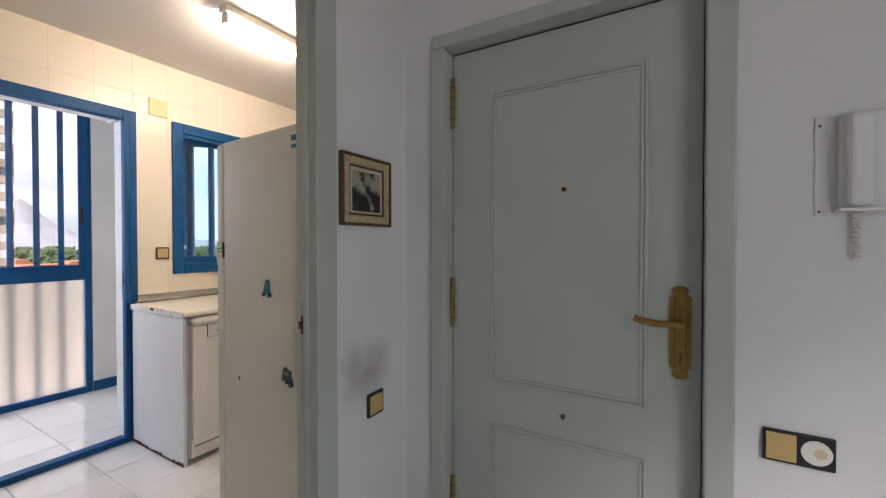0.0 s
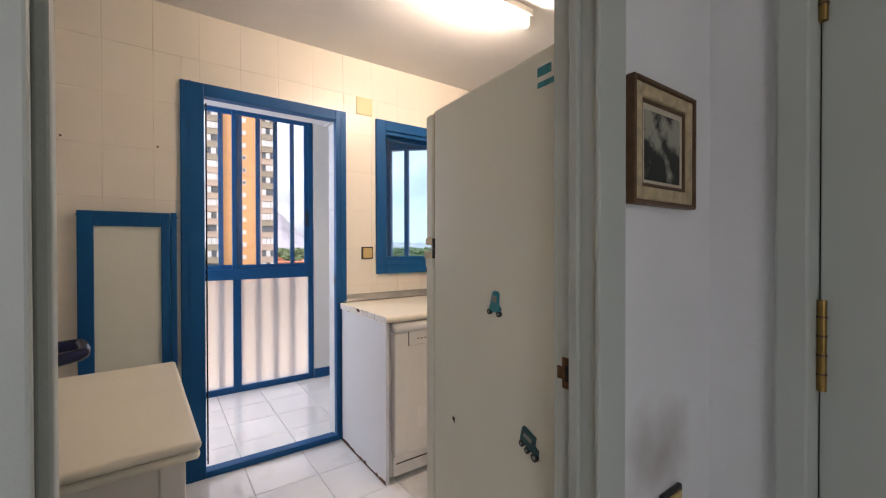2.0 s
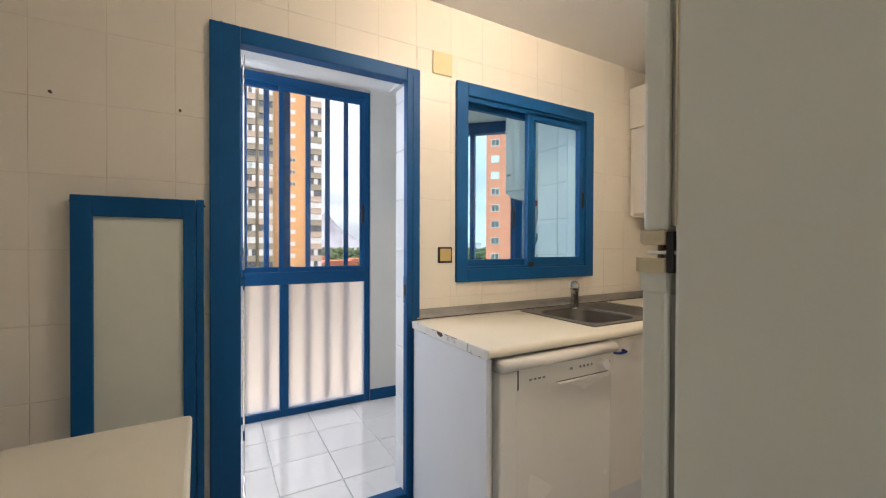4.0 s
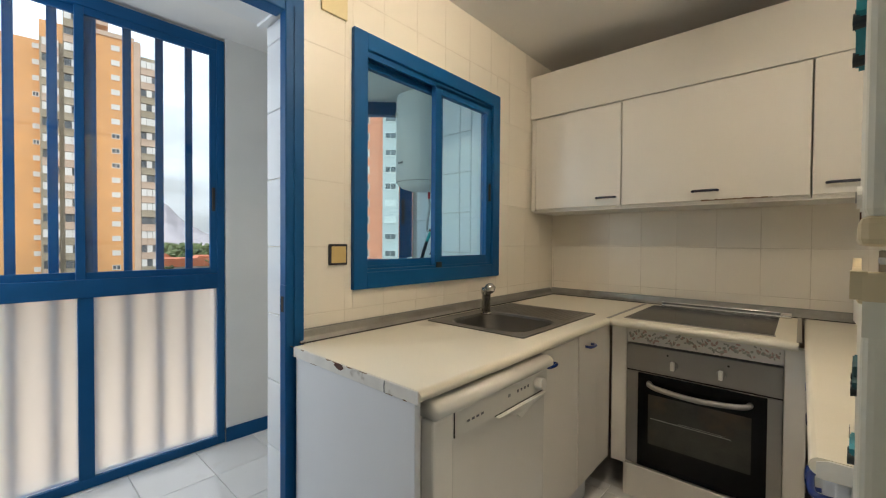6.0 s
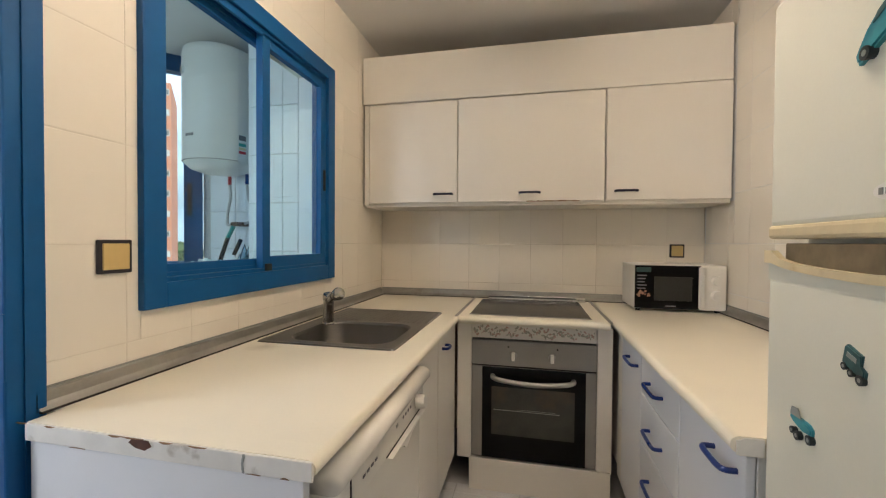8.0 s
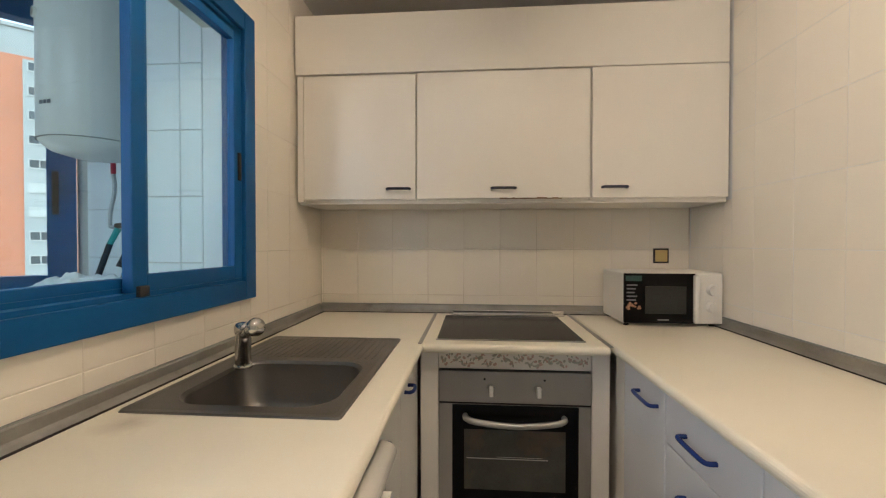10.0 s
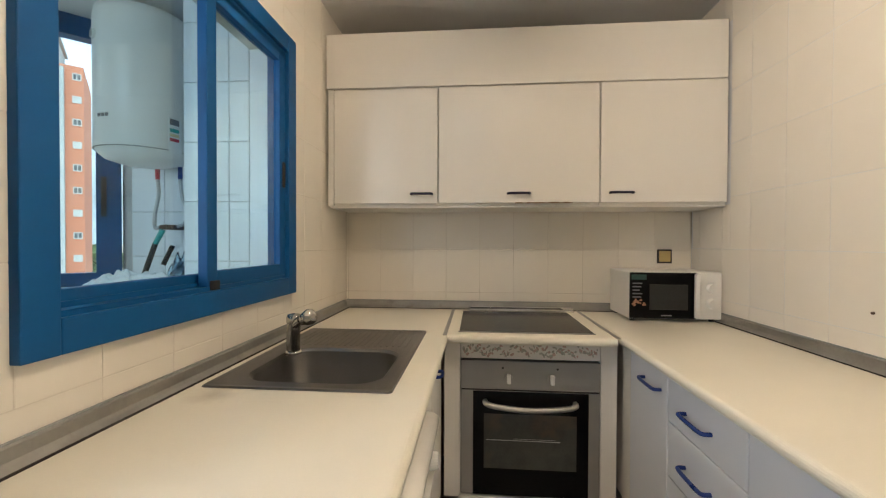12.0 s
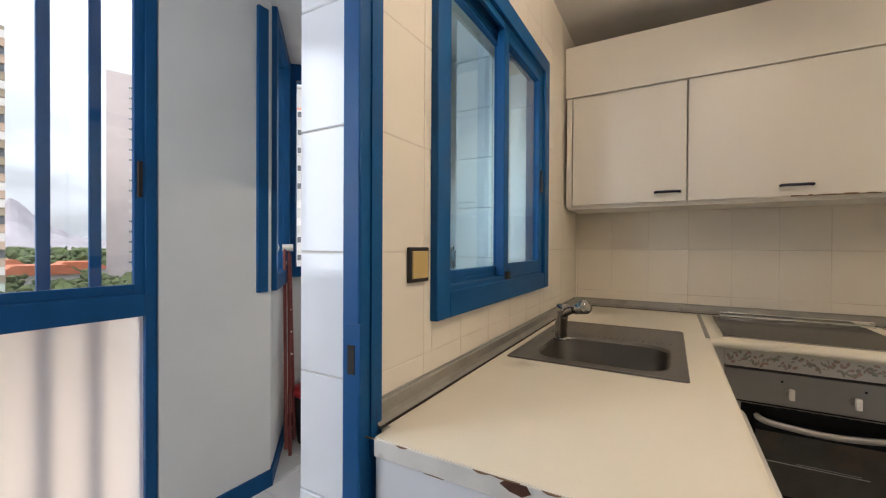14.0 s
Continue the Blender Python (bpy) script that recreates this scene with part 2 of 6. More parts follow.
def smudge(m, centre, r0, r1, amount, col):
    """Adds one hand-worn smudge of its own shape to a surface, round a point of the object."""
    n, l = m.node_tree.nodes, m.node_tree.links
    p = n["Principled BSDF"]
    base = p.inputs["Base Color"].links[0].from_socket
    tc, dist, no = n.new("ShaderNodeTexCoord"), n.new("ShaderNodeVectorMath"), n.new("ShaderNodeTexNoise")
    dist.operation = "DISTANCE"
    dist.inputs[1].default_value = centre
    no.inputs["Scale"].default_value, no.inputs["Detail"].default_value = 2.4 / r1, 6.0
    l.new(tc.outputs["Object"], dist.inputs[0])
    l.new(tc.outputs["Object"], no.inputs["Vector"])
    add = n.new("ShaderNodeMath")
    add.operation = "MULTIPLY_ADD"
    add.inputs[1].default_value = r1 * 0.7
    l.new(no.outputs["Fac"], add.inputs[0])
    l.new(dist.outputs["Value"], add.inputs[2])
    mr = n.new("ShaderNodeMapRange")
    mr.inputs["From Min"].default_value, mr.inputs["From Max"].default_value = r0, r1
    mr.inputs["To Min"].default_value, mr.inputs["To Max"].default_value = amount, 0.0
    l.new(add.outputs[0], mr.inputs["Value"])
    mx = n.new("ShaderNodeMixRGB")
    mx.inputs["Color2"].default_value = (*col, 1)
    l.new(mr.outputs["Result"], mx.inputs["Fac"])
    l.new(base, mx.inputs["Color1"])
    l.new(mx.outputs["Color"], p.inputs["Base Color"])
    return m


SMUDGE = smudge(mat("smudged_white_plaster", (0.76, 0.77, 0.77), 0.85, var=0.05, scale=3, bump=0.35, bscale=160), (-2.86, 2.29, 0.80), 0.07, 0.24, 0.75, (0.27, 0.24, 0.21))
TOPS = smudge(mat("smudged_worktop_laminate", (0.84, 0.79, 0.66), 0.34, var=0.05, scale=3, bump=0.03, bscale=220), (-0.20, -0.02, 0.036), 0.03, 0.10, 0.6, (0.40, 0.34, 0.25))
PRINT = engraving("old_landscape_engraving")

# ---- building helpers ----
ORI = {}


def thing(name, loc, label, category, group="", kind=""):
    ob = new(name)
    ob.empty_display_size = 0.1
    ob.location = loc
    ORI[ob] = Vector(loc)
    return tagged(ob, label, category, group, kind)


def finish(name, bm, material, smooth=False):
    me = bpy.data.meshes.new(name)
    bmesh.ops.recalc_face_normals(bm, faces=bm.faces)
    bm.to_mesh(me)
    bm.free()
    me.materials.append(material)
    if smooth:
        for f in me.polygons:
            f.use_smooth = True
    return me


def part(name, bm, material, parent, label="", smooth=False):
    o = ORI[parent]
    bmesh.ops.translate(bm, vec=-o, verts=bm.verts)
    ob = new(name, finish(name, bm, material, smooth))
    ob.parent = parent
    ORI[ob] = o
    if label:
        ob["label"] = label
    return ob


def single(name, bm, material, loc, label, category, group="", kind="", smooth=False):
    """A thing that is one mesh, with its origin at loc."""
    bmesh.ops.translate(bm, vec=-Vector(loc), verts=bm.verts)
    ob = new(name, finish(name, bm, material, smooth))
    ob.location = loc
    ORI[ob] = Vector(loc)
    return tagged(ob, label, category, group, kind)


def bx(bm, x0, x1, y0, y1, z0, z1, bev=0.0, seg=2):
    x0, x1, y0, y1, z0, z1 = min(x0, x1), max(x0, x1), min(y0, y1), max(y0, y1), min(z0, z1), max(z0, z1)
    r = bmesh.ops.create_cube(bm, size=1.0, matrix=Matrix.LocRotScale(((x0 + x1) / 2, (y0 + y1) / 2, (z0 + z1) / 2), None, (x1 - x0, y1 - y0, z1 - z0)))
    if bev:
        es = list({e for v in r["verts"] for e in v.link_edges})
        bmesh.ops.bevel(bm, geom=es, offset=bev, segments=seg, affect="EDGES", profile=0.5)
    return bm


def box(x0, x1, y0, y1, z0, z1, bev=0.003, seg=2):
    return bx(bmesh.new(), x0, x1, y0, y1, z0, z1, bev, seg)


def boxes(*rows, bev=0.0):
    bm = bmesh.new()
    for r in rows:
        bx(bm, *r, bev)
    return bm


def cyl(bm, a, b, r0, r1=None, n=16, caps=True):
    a, b = Vector(a), Vector(b)
    d = b - a
    m = Matrix.Translation((a + b) / 2) @ d.to_track_quat("Z", "Y").to_matrix().to_4x4()
    bmesh.ops.create_cone(bm, cap_ends=caps, segments=n, radius1=r0, radius2=r0 if r1 is None else r1, depth=d.length, matrix=m)
    return bm


def rod(a, b, r0, r1=None, n=16):
    return cyl(bmesh.new(), a, b, r0, r1, n)


def sweep(points, r, n=8, flat=1.0):
    """A tube along a smooth run of points."""
    bm = bmesh.new()
    pts = [Vector(p) for p in points]
    fine = []
    for i in range(len(pts) - 1):
        p0, p1, p2, p3 = pts[max(i - 1, 0)], pts[i], pts[i + 1], pts[min(i + 2, len(pts) - 1)]
        for k in range(6):
            t = k / 6
            fine.append(0.5 * (2 * p1 + (p2 - p0) * t + (2 * p0 - 5 * p1 + 4 * p2 - p3) * t * t + (3 * p1 - p0 - 3 * p2 + p3) * t ** 3))
    fine.append(pts[-1])
    rings = []
    for i, p in enumerate(fine):
        d = (fine[min(i + 1, len(fine) - 1)] - fine[max(i - 1, 0)]).normalized()
        u = d.cross(Vector((0, 0, 1)) if abs(d.z) < 0.9 else Vector((1, 0, 0))).normalized()
        v = d.cross(u)
        rings.append([bm.verts.new(p + (u * math.cos(a) + v * math.sin(a) * flat) * r) for a in [2 * math.pi * k / n for k in range(n)]])
    for a, b in zip(rings, rings[1:]):
        for k in range(n):
            bm.faces.new((a[k], a[(k + 1) % n], b[(k + 1) % n], b[k]))
    bm.faces.new(rings[0])
    bm.faces.new(rings[-1])
    return bm


def prism(outline, axis, a, b):
    """An outline of (u, v) pairs drawn out along an axis from a to b."""
    bm = bmesh.new()
    place = {"x": lambda u, v, w: (w, u, v), "y": lambda u, v, w: (u, w, v), "z": lambda u, v, w: (u, v, w)}[axis]
    lo = [bm.verts.new(place(u, v, a)) for u, v in outline]
    hi = [bm.verts.new(place(u, v, b)) for u, v in outline]
    k = len(lo)
    for i in range(k):
        bm.faces.new((lo[i], lo[(i + 1) % k], hi[(i + 1) % k], hi[i]))
    bm.faces.new(lo)
    bm.faces.new(hi)
    return bm


def lathe(profile, centre, n=32):
    """A turned shape: (radius, z) pairs round an upright axis."""
    bm = bmesh.new()
    cx, cy, cz = centre
    rings = [[bm.verts.new((cx + r * math.cos(2 * math.pi * k / n), cy + r * math.sin(2 * math.pi * k / n), cz + z)) for k in range(n)] for r, z in profile]
    for a, b in zip(rings, rings[1:]):
        for k in range(n):
            bm.faces.new((a[k], a[(k + 1) % n], b[(k + 1) % n], b[k]))
    bm.faces.new(rings[0])
    bm.faces.new(rings[-1])
    return bm


def frame_boxes(axis, c0, c1, u0, u1, v0, v1, w, bev=0.0):
    """Four bars round an opening; axis x: the frame stands in a wall along y, axis y: along x."""
    rows = [(u0, u0 + w, v0, v1), (u1 - w, u1, v0, v1), (u0 + w, u1 - w, v0, v0 + w), (u0 + w, u1 - w, v1 - w, v1)]
    bm = bmesh.new()
    for a, b, c, d in rows:
        bx(bm, *((c0, c1, a, b, c, d) if axis == "x" else (a, b, c0, c1, c, d)), bev)
    return bm


def structure(name, bm, material, label, category):
    return single(name, bm, material, (0, 0, 0), label, category, kind="structure")


def words(text, size, m, material, parent, name="lettering", depth=0.0006):
    """Lettering as a flat mesh in the plane of m, centred."""
    cu = bpy.data.curves.new(name, "FONT")
    cu.body, cu.size, cu.align_x, cu.align_y, cu.extrude = text, size, "CENTER", "CENTER", depth
    tmp = bpy.data.objects.new(name, cu)
    scene.collection.objects.link(tmp)
    dg = bpy.context.evaluated_depsgraph_get()
    me = bpy.data.meshes.new_from_object(tmp.evaluated_get(dg))
    bpy.data.objects.remove(tmp)
    me.transform(Matrix.Translation(-ORI[parent]) @ m)
    me.materials.clear()
    me.materials.append(material)
    ob = new(name, me)
    ob.parent = parent
    ORI[ob] = ORI[parent]
    return ob


# ---- large structure ----
XL, XR, YB, YS, ZC = -4.92, -2.94, 4.385, 0.75, 2.47
# the wall between kitchen and gallery, with the door and window openings
wall_w = bmesh.new()
for r in ((-5.08, -4.9216, YS - 0.1, 1.60, 0, ZC), (-5.08, -4.9216, 1.60, 2.385, 2.06, ZC), (-5.08, -4.9216, 2.385, 2.69, 0, ZC),
          (-5.08, -4.9216, 2.69, 3.635, 0, 1.09), (-5.08, -4.9216, 2.69, 3.635, 2.055, ZC), (-5.08, -4.9216, 3.635, YB + 0.1, 0, ZC)):
    bx(wall_w, *r)
wall_west = structure("wall_west", wall_w, GROUT, "cream tiled kitchen wall with a door and a window", "wall")
wall_north = structure("wall_north", boxes((-4.9216, XR, YB + 0.0016, YB + 0.1, 0, ZC)), GROUT, "cream tiled kitchen wall above the worktop", "wall")
wall_e = bmesh.new()
for r in ((XR + 0.0016, -2.86, 2.10, YB + 0.1, 0, ZC), (XR + 0.0016, -2.86, 1.32, 2.10, 2.06, ZC), (XR + 0.0016, -2.86, YS - 0.1, 1.32, 0, ZC)):
    bx(wall_e, *r)
wall_east = structure("wall_east", wall_e, SMUDGE, "white plastered wall between kitchen and hall", "wall")
structure("wall_south", boxes((-4.9216, XR + 0.0016, YS - 0.1, YS, 0, ZC)), PLASTER, "plain white kitchen wall", "wall")
structure("ceiling_kitchen", boxes((-5.08, -2.86, YS - 0.1, YB + 0.1, ZC, ZC + 0.12)), CEIL, "white painted kitchen ceiling", "ceiling")
floor = structure("floor", boxes((-5.08, -2.86, YS - 0.1, 4.5, -0.14, -0.006), (-2.86, -0.2, -2.6, 4.5, -0.14, -0.006)), FGROUT, "white glossy ceramic tiled floor", "floor")
# hall
wh = bmesh.new()
for r in ((-2.86, -2.70, 2.535, 2.66, 0, ZC), (-2.70, -1.80, 2.535, 2.66, 2.03, ZC), (-1.80, -0.2, 2.535, 2.66, 0, ZC)):
    bx(wh, *r)
structure("wall_hall_north", wh, PLASTER, "white textured hall wall around the entrance door", "wall")
# the opening in this unseen wall is made up to hold the fill lamp
structure("wall_hall_east", boxes((-0.3, -0.2, -2.5, -0.05, 0, ZC), (-0.3, -0.2, 1.25, 2.535, 0, ZC), (-0.3, -0.2, -0.05, 1.25, 0, 0.85), (-0.3, -0.2, -0.05, 1.25, 2.15, ZC)), PLASTER, "plain white hall wall with an opening added for the fill lamp", "wall")
structure("wall_hall_west", boxes((-2.96, -2.86, -2.5, YS - 0.1, 0, ZC)), PLASTER, "plain white hall wall", "wall")
structure("wall_hall_south", boxes((-2.96, -0.2, -2.6, -2.5, 0, ZC)), PLASTER, "plain white hall wall", "wall")
structure("ceiling_hall", boxes((-2.86, -0.2, -2.6, 2.66, ZC, ZC + 0.12)), CEIL, "white painted hall ceiling", "ceiling")
# gallery and laundry: outer walls of uneven plan
OUTLINE = [(-5.08, YS - 0.1), (-5.08, 4.30), (-6.165, 4.30), (-6.83, 3.646), (-6.42, 3.24), (-6.42, YS - 0.1)]
structure("ceiling_gallery", prism(OUTLINE, "z", ZC, ZC + 0.12), CEIL, "white painted gallery ceiling", "ceiling")
gallery_floor = structure("floor_gallery", prism(OUTLINE, "z", -0.14, -0.006), FGROUT, "white glossy ceramic tiled gallery floor", "floor")
structure("wall_gallery_south", boxes((-6.42, -5.08, YS - 0.1, YS + 0.1, 0, ZC)), PLASTER, "plain white gallery wall", "wall")
structure("wall_gallery_pier", prism([(-6.20, 2.63), (-6.18, 3.135), (-6.215, 3.17), (-6.42, 3.26), (-6.42, 2.63)], "z", 0, ZC), PLASTER, "white rendered pier beside the gallery glazing", "wall")
structure("wall_laundry_oblique", prism([(-6.215, 3.172), (-6.69, 3.645), (-6.83, 3.645), (-6.42, 3.215)], "z", 0, 1.02), PLASTER, "white rendered parapet under the oblique window", "wall")
structure("wall_laundry_corner", prism([(-6.69, 3.647), (-6.165, 4.169), (-6.165, 4.30), (-6.83, 3.647)], "z", 0, 1.02), PLASTER, "white rendered parapet under the laundry end window", "wall")
structure("wall_laundry_end", boxes((-6.16, -5.08, 4.17, 4.30, 0, ZC)), WGROUT, "white tiled wall at the laundry end", "wall")
pier_t = structure("wall_laundry_pillar", boxes((-5.375, -5.08, 3.64, 4.17, 0, ZC)), WGROUT, "white tiled pillar beside the kitchen window", "wall")
wall_end = bpy.data.objects["wall_laundry_end"]

# gallery skirting in blue tile
structure("baseboard_gallery", prism([(-6.19, 2.63), (-6.168, 3.14), (-6.66, 3.635), (-6.67, 3.625), (-6.185, 3.135), (-6.20, 2.63)], "z", 0, 0.085), BLUE, "blue painted skirting on the gallery wall", "skirting")
structure("baseboard_laundry", prism([(-6.662, 3.643), (-6.15, 4.155), (-5.38, 4.155), (-5.38, 4.169), (-6.162, 4.169), (-6.674, 3.657)], "z", 0, 0.085), BLUE, "blue painted skirting in the laundry", "skirting")


# ---- joinery: doors and windows ----
def architrave(parent, name, rows, material, bev=0.004):
    for r in rows:
        part(name, box(*r, bev), material, parent)


# gallery door: blue steel frame with a glass leaf swung out
d = thing("door_1", (-4.93, 2.0, 0), "blue painted steel door frame with open glass leaf", "door", kind="structure")
for nm, r in (("jamb", (-4.965, -4.90, 1.538, 1.645, 0.0, 2.10)), ("jamb", (-4.943, -4.90, 2.362, 2.432, 0.0, 2.10)), ("head", (-4.965, -4.90, 1.645, 2.362, 2.035, 2.10)), ("threshold", (-4.965, -4.90, 1.645, 2.362, 0.0, 0.035))):
    part(nm, box(*r, 0.004), BLUE, d)
for r in ((-4.90, -4.896, 1.575, 1.582, 0.0, 2.10), (-4.90, -4.896, 2.392, 2.399, 0.0, 2.06)):
    part("bead", box(*r, 0.0), BLUE, d)
lp = part("strike_plate", box(-4.935, -4.895, 2.3585, 2.363, 0.96, 1.09, 0.001), BLUE, d)
part("keyhole", box(-4.925, -4.908, 2.3565, 2.3595, 0.995, 1.05, 0.001), DARK, lp)
leaf = part("glass_leaf", box(-5.70, -4.975, 1.655, 1.663, 0.04, 2.02, 0.001), GLASS, d, "clear frameless glass leaf, open")
leaf.visible_shadow = False
part("latch", boxes((-5.72, -5.63, 1.645, 1.675, 1.035, 1.06), (-5.69, -5.665, 1.64, 1.68, 1.015, 1.08), bev=0.003), BLUE, d, "small blue latch on the glass")
# white lining of the door opening
structure("trim_gallery_door", boxes((-5.085, -4.965, 2.345, 2.362, 2.035, 2.06), (-5.085, -4.965, 1.60, 2.385, 2.045, 2.058)), PLASTER, "white lining of the door opening", "trim")

structure("trim_window_reveal", boxes((-5.08, -4.996, 3.629, 3.6349, 1.09, 2.055), (-5.08, -4.996, 2.69, 3.629, 1.0901, 1.096)), WTILE, "white tiled lining of the window opening", "trim")
# kitchen window: blue frame, two sliding sashes
w = thing("window_1", (-4.93, 3.16, 1.05), "blue painted sliding kitchen window over the sink", "window", kind="structure")
part("window_frame", frame_boxes("x", -4.995, -4.90, 2.646, 3.677, 1.048, 2.098, 0.068, 0.003), BLUE, w)
part("track", boxes((-4.985, -4.915, 2.714, 3.609, 1.116, 1.128), (-4.955, -4.949, 2.714, 3.609, 1.128, 1.14), (-4.985, -4.975, 2.714, 3.609, 2.005, 2.03), (-4.955, -4.949, 2.714, 3.609, 2.005, 2.03), (-4.925, -4.915, 2.714, 3.609, 2.005, 2.03)), BLUE, w)
s1 = part("sash", frame_boxes("x", -4.945, -4.915, 3.135, 3.609, 1.128, 2.02, 0.045, 0.003), BLUE, w)
g = part("pane", box(-4.933, -4.928, 3.178, 3.566, 1.172, 1.977, 0), TINT, s1)
g.visible_shadow = False
part("pull", box(-4.917, -4.908, 3.583, 3.597, 1.48, 1.58, 0.002), DARK, s1, "dark finger pull")
part("catch", box(-4.917, -4.903, 3.145, 3.175, 1.118, 1.145, 0.002), DARK, s1, "dark plastic catch")
s2 = part("sash", frame_boxes("x", -4.985, -4.957, 2.705, 3.232, 1.128, 2.02, 0.036, 0.003), BLUE, w)
g = part("pane", box(-4.973, -4.968, 2.738, 3.20, 1.16, 1.988, 0), TINT, s2)
g.visible_shadow = False

# gallery glazing: blue frames, clear above, frosted below, bars outside
gz = thing("window_2", (-6.22, 1.8, 0), "blue framed gallery glazing with frosted lower panes", "window", kind="structure")
GX0, GX1 = -6.255, -6.20
YG0, YG1, YM = 0.86, 2.625, 1.985
for nm, r in (("stile", (GX0, GX1, YG1 - 0.042, YG1, 0, 2.45)), ("stile", (GX0, GX1, YG0, YG0 + 0.05, 0, 2.45)), ("top_rail", (GX0, GX1, YG0 + 0.05, YG1 - 0.042, 2.385, 2.45)),
              ("bottom_rail", (GX0, GX1, YG0 + 0.05, YG1 - 0.042, 0, 0.05)), ("middle_rail", (GX0 - 0.01, GX1 + 0.008, YG0 + 0.05, YG1 - 0.042, 0.955, 1.045)),
              ("mullion", (GX0, GX1, YM - 0.03, YM + 0.03, 0.05, 0.955)), ("mullion", (GX0, GX1, 1.40, 1.45, 0.05, 0.955))):
    part(nm, box(*r, 0.003), BLUE, gz)
for a, b, o in ((YM - 0.035, YG1 - 0.042, 0.0), (1.36, YM + 0.03, -0.022), (YG0 + 0.05, 1.42, 0.0)):
    sh = part("sash", frame_boxes("x", -6.228 + o, -6.205 + o, a, b, 1.045, 2.385, 0.036, 0.002), BLUE, gz)
    g = part("pane", box(-6.218 + o, -6.213 + o, a + 0.034, b - 0.034, 1.08, 2.35, 0), GLASS, sh)
    g.visible_shadow = False
for a, b in ((YM + 0.03, YG1 - 0.042), (1.45, YM - 0.03), (YG0 + 0.05, 1.40)):
    g = part("frosted_pane", box(-6.226, -6.220, a, b, 0.05, 0.955, 0), FROST, gz, "frosted lower pane")
    g.visible_shadow = False
part("sash_lock", box(-6.205, -6.19, 2.555, 2.57, 1.42, 1.56, 0.002), DARK, gz, "dark sash lock")
part("sash_lock", box(-6.205, -6.195, 1.60, 1.68, 1.0, 1.03, 0.002), DARK, gz, "dark sash lock")
bars = thing("security_bars", (-6.34, 1.9, 0), "row of upright blue painted flat bars outside the glazing", "bars", kind="structure")
for k in range(11):
    y = 2.473 - 0.148 * k
    part("bar", box(-6.352, -6.338, y - 0.019, y + 0.019, 0.02, 2.46, 0.002), BLUE, bars)
part("bar_rail", box(-6.365, -6.352, 0.85, 2.62, 2.42, 2.45, 0.001), BLUE, bars)

# laundry windows
ob_w = thing("window_3", (-6.66, 3.6, 1.02), "blue framed oblique laundry window", "window", kind="structure")


def oblique(a, b, z0, z1, t0, t1):
    """A bar along the oblique wall, from a to b metres along it."""
    u, v = Vector((-0.7071, 0.7071)), Vector((0.7071, 0.7071))
    o = Vector((-6.20, 3.15))
    q = [o + u * a + v * t0, o + u * b + v * t0, o + u * b + v * t1, o + u * a + v * t1]
    return prism([(p.x, p.y) for p in q], "z", z0, z1)


for nm, a, b, z0, z1 in (("stile", 0.0, 0.05, 1.0, ZC), ("stile", 0.60, 0.66, 1.0, ZC), ("sill", 0.05, 0.60, 1.0, 1.08), ("head", 0.05, 0.60, 2.40, ZC)):
    part(nm, oblique(a, b, z0, z1, -0.05, 0.03), BLUE, ob_w)
g = part("pane", oblique(0.05, 0.60, 1.08, 2.40, -0.012, -0.007), GLASS, ob_w)
part("casing", box(-6.192, -6.165, 3.055, 3.112, 1.0, 2.42, 0.003), BLUE, ob_w)
g.visible_shadow = False
ew = thing("window_4", (-6.4, 3.9, 1.02), "blue framed laundry end window with a broad closed stile", "window", kind="structure")


def corner_bar(a, b, z0, z1, t0, t1):
    """A bar along the corner wall that runs back to the laundry end."""
    u, v = Vector((0.7071, 0.7071)), Vector((0.7071, -0.7071))
    o = Vector((-6.70, 3.635))
    q = [o + u * a + v * t0, o + u * b + v * t0, o + u * b + v * t1, o + u * a + v * t1]
    return prism([(p.x, p.y) for p in q], "z", z0, z1)


for nm, a, b, z0, z1 in (("stile", 0.03, 0.075, 1.02, ZC), ("mullion", 0.238, 0.282, 1.09, 2.36), ("stile", 0.645, 0.755, 1.02, ZC), ("sill", 0.075, 0.645, 1.02, 1.09), ("head", 0.075, 0.645, 2.36, ZC)):
    part(nm, corner_bar(a, b, z0, z1, -0.05, 0.028), BLUE, ew)
part("lock", corner_bar(0.665, 0.69, 1.40, 1.62, 0.028, 0.038), DARK, ew, "dark upright lock plate")
g = part("pane", corner_bar(0.075, 0.645, 1.09, 2.36, -0.014, -0.009), GLASS, ew)
g.visible_shadow = False

# entrance door: grey-green panelled leaf in a broad casing
e = thing("door_2", (-2.25, 2.55, 0), "closed grey-green painted entrance door with two raised panels", "door", kind="structure")
for r in ((-2.728, -2.672, 2.512, 2.60, 0, 1.995), (-1.842, -1.772, 2.512, 2.60, 0, 1.995), (-2.722, -1.772, 2.512, 2.60, 1.995, 2.045)):
    part("casing", box(*r, 0.006), DGREEN, e)
lf = part("leaf", box(-2.6695, -1.8445, 2.585, 2.628, 0.006, 1.988, 0.003), DGREEN, e)
# added board, out of view, keeps outside light from the gaps round the leaf
structure("wall_entrance_backing", boxes((-2.75, -1.75, 2.66, 2.70, 0, 2.1)), DARK, "unseen dark board closing the opening behind the entrance door", "wall")


def moulding(x0, x1, z0, z1):
    for a, h in ((0.0, 0.006), (0.012, 0.0035)):
        part("panel_moulding", frame_boxes("y", 2.585 - h, 2.5849, x0 + a, x1 - a, z0 + a, z1 - a, 0.011, 0.003), DGREEN, lf)


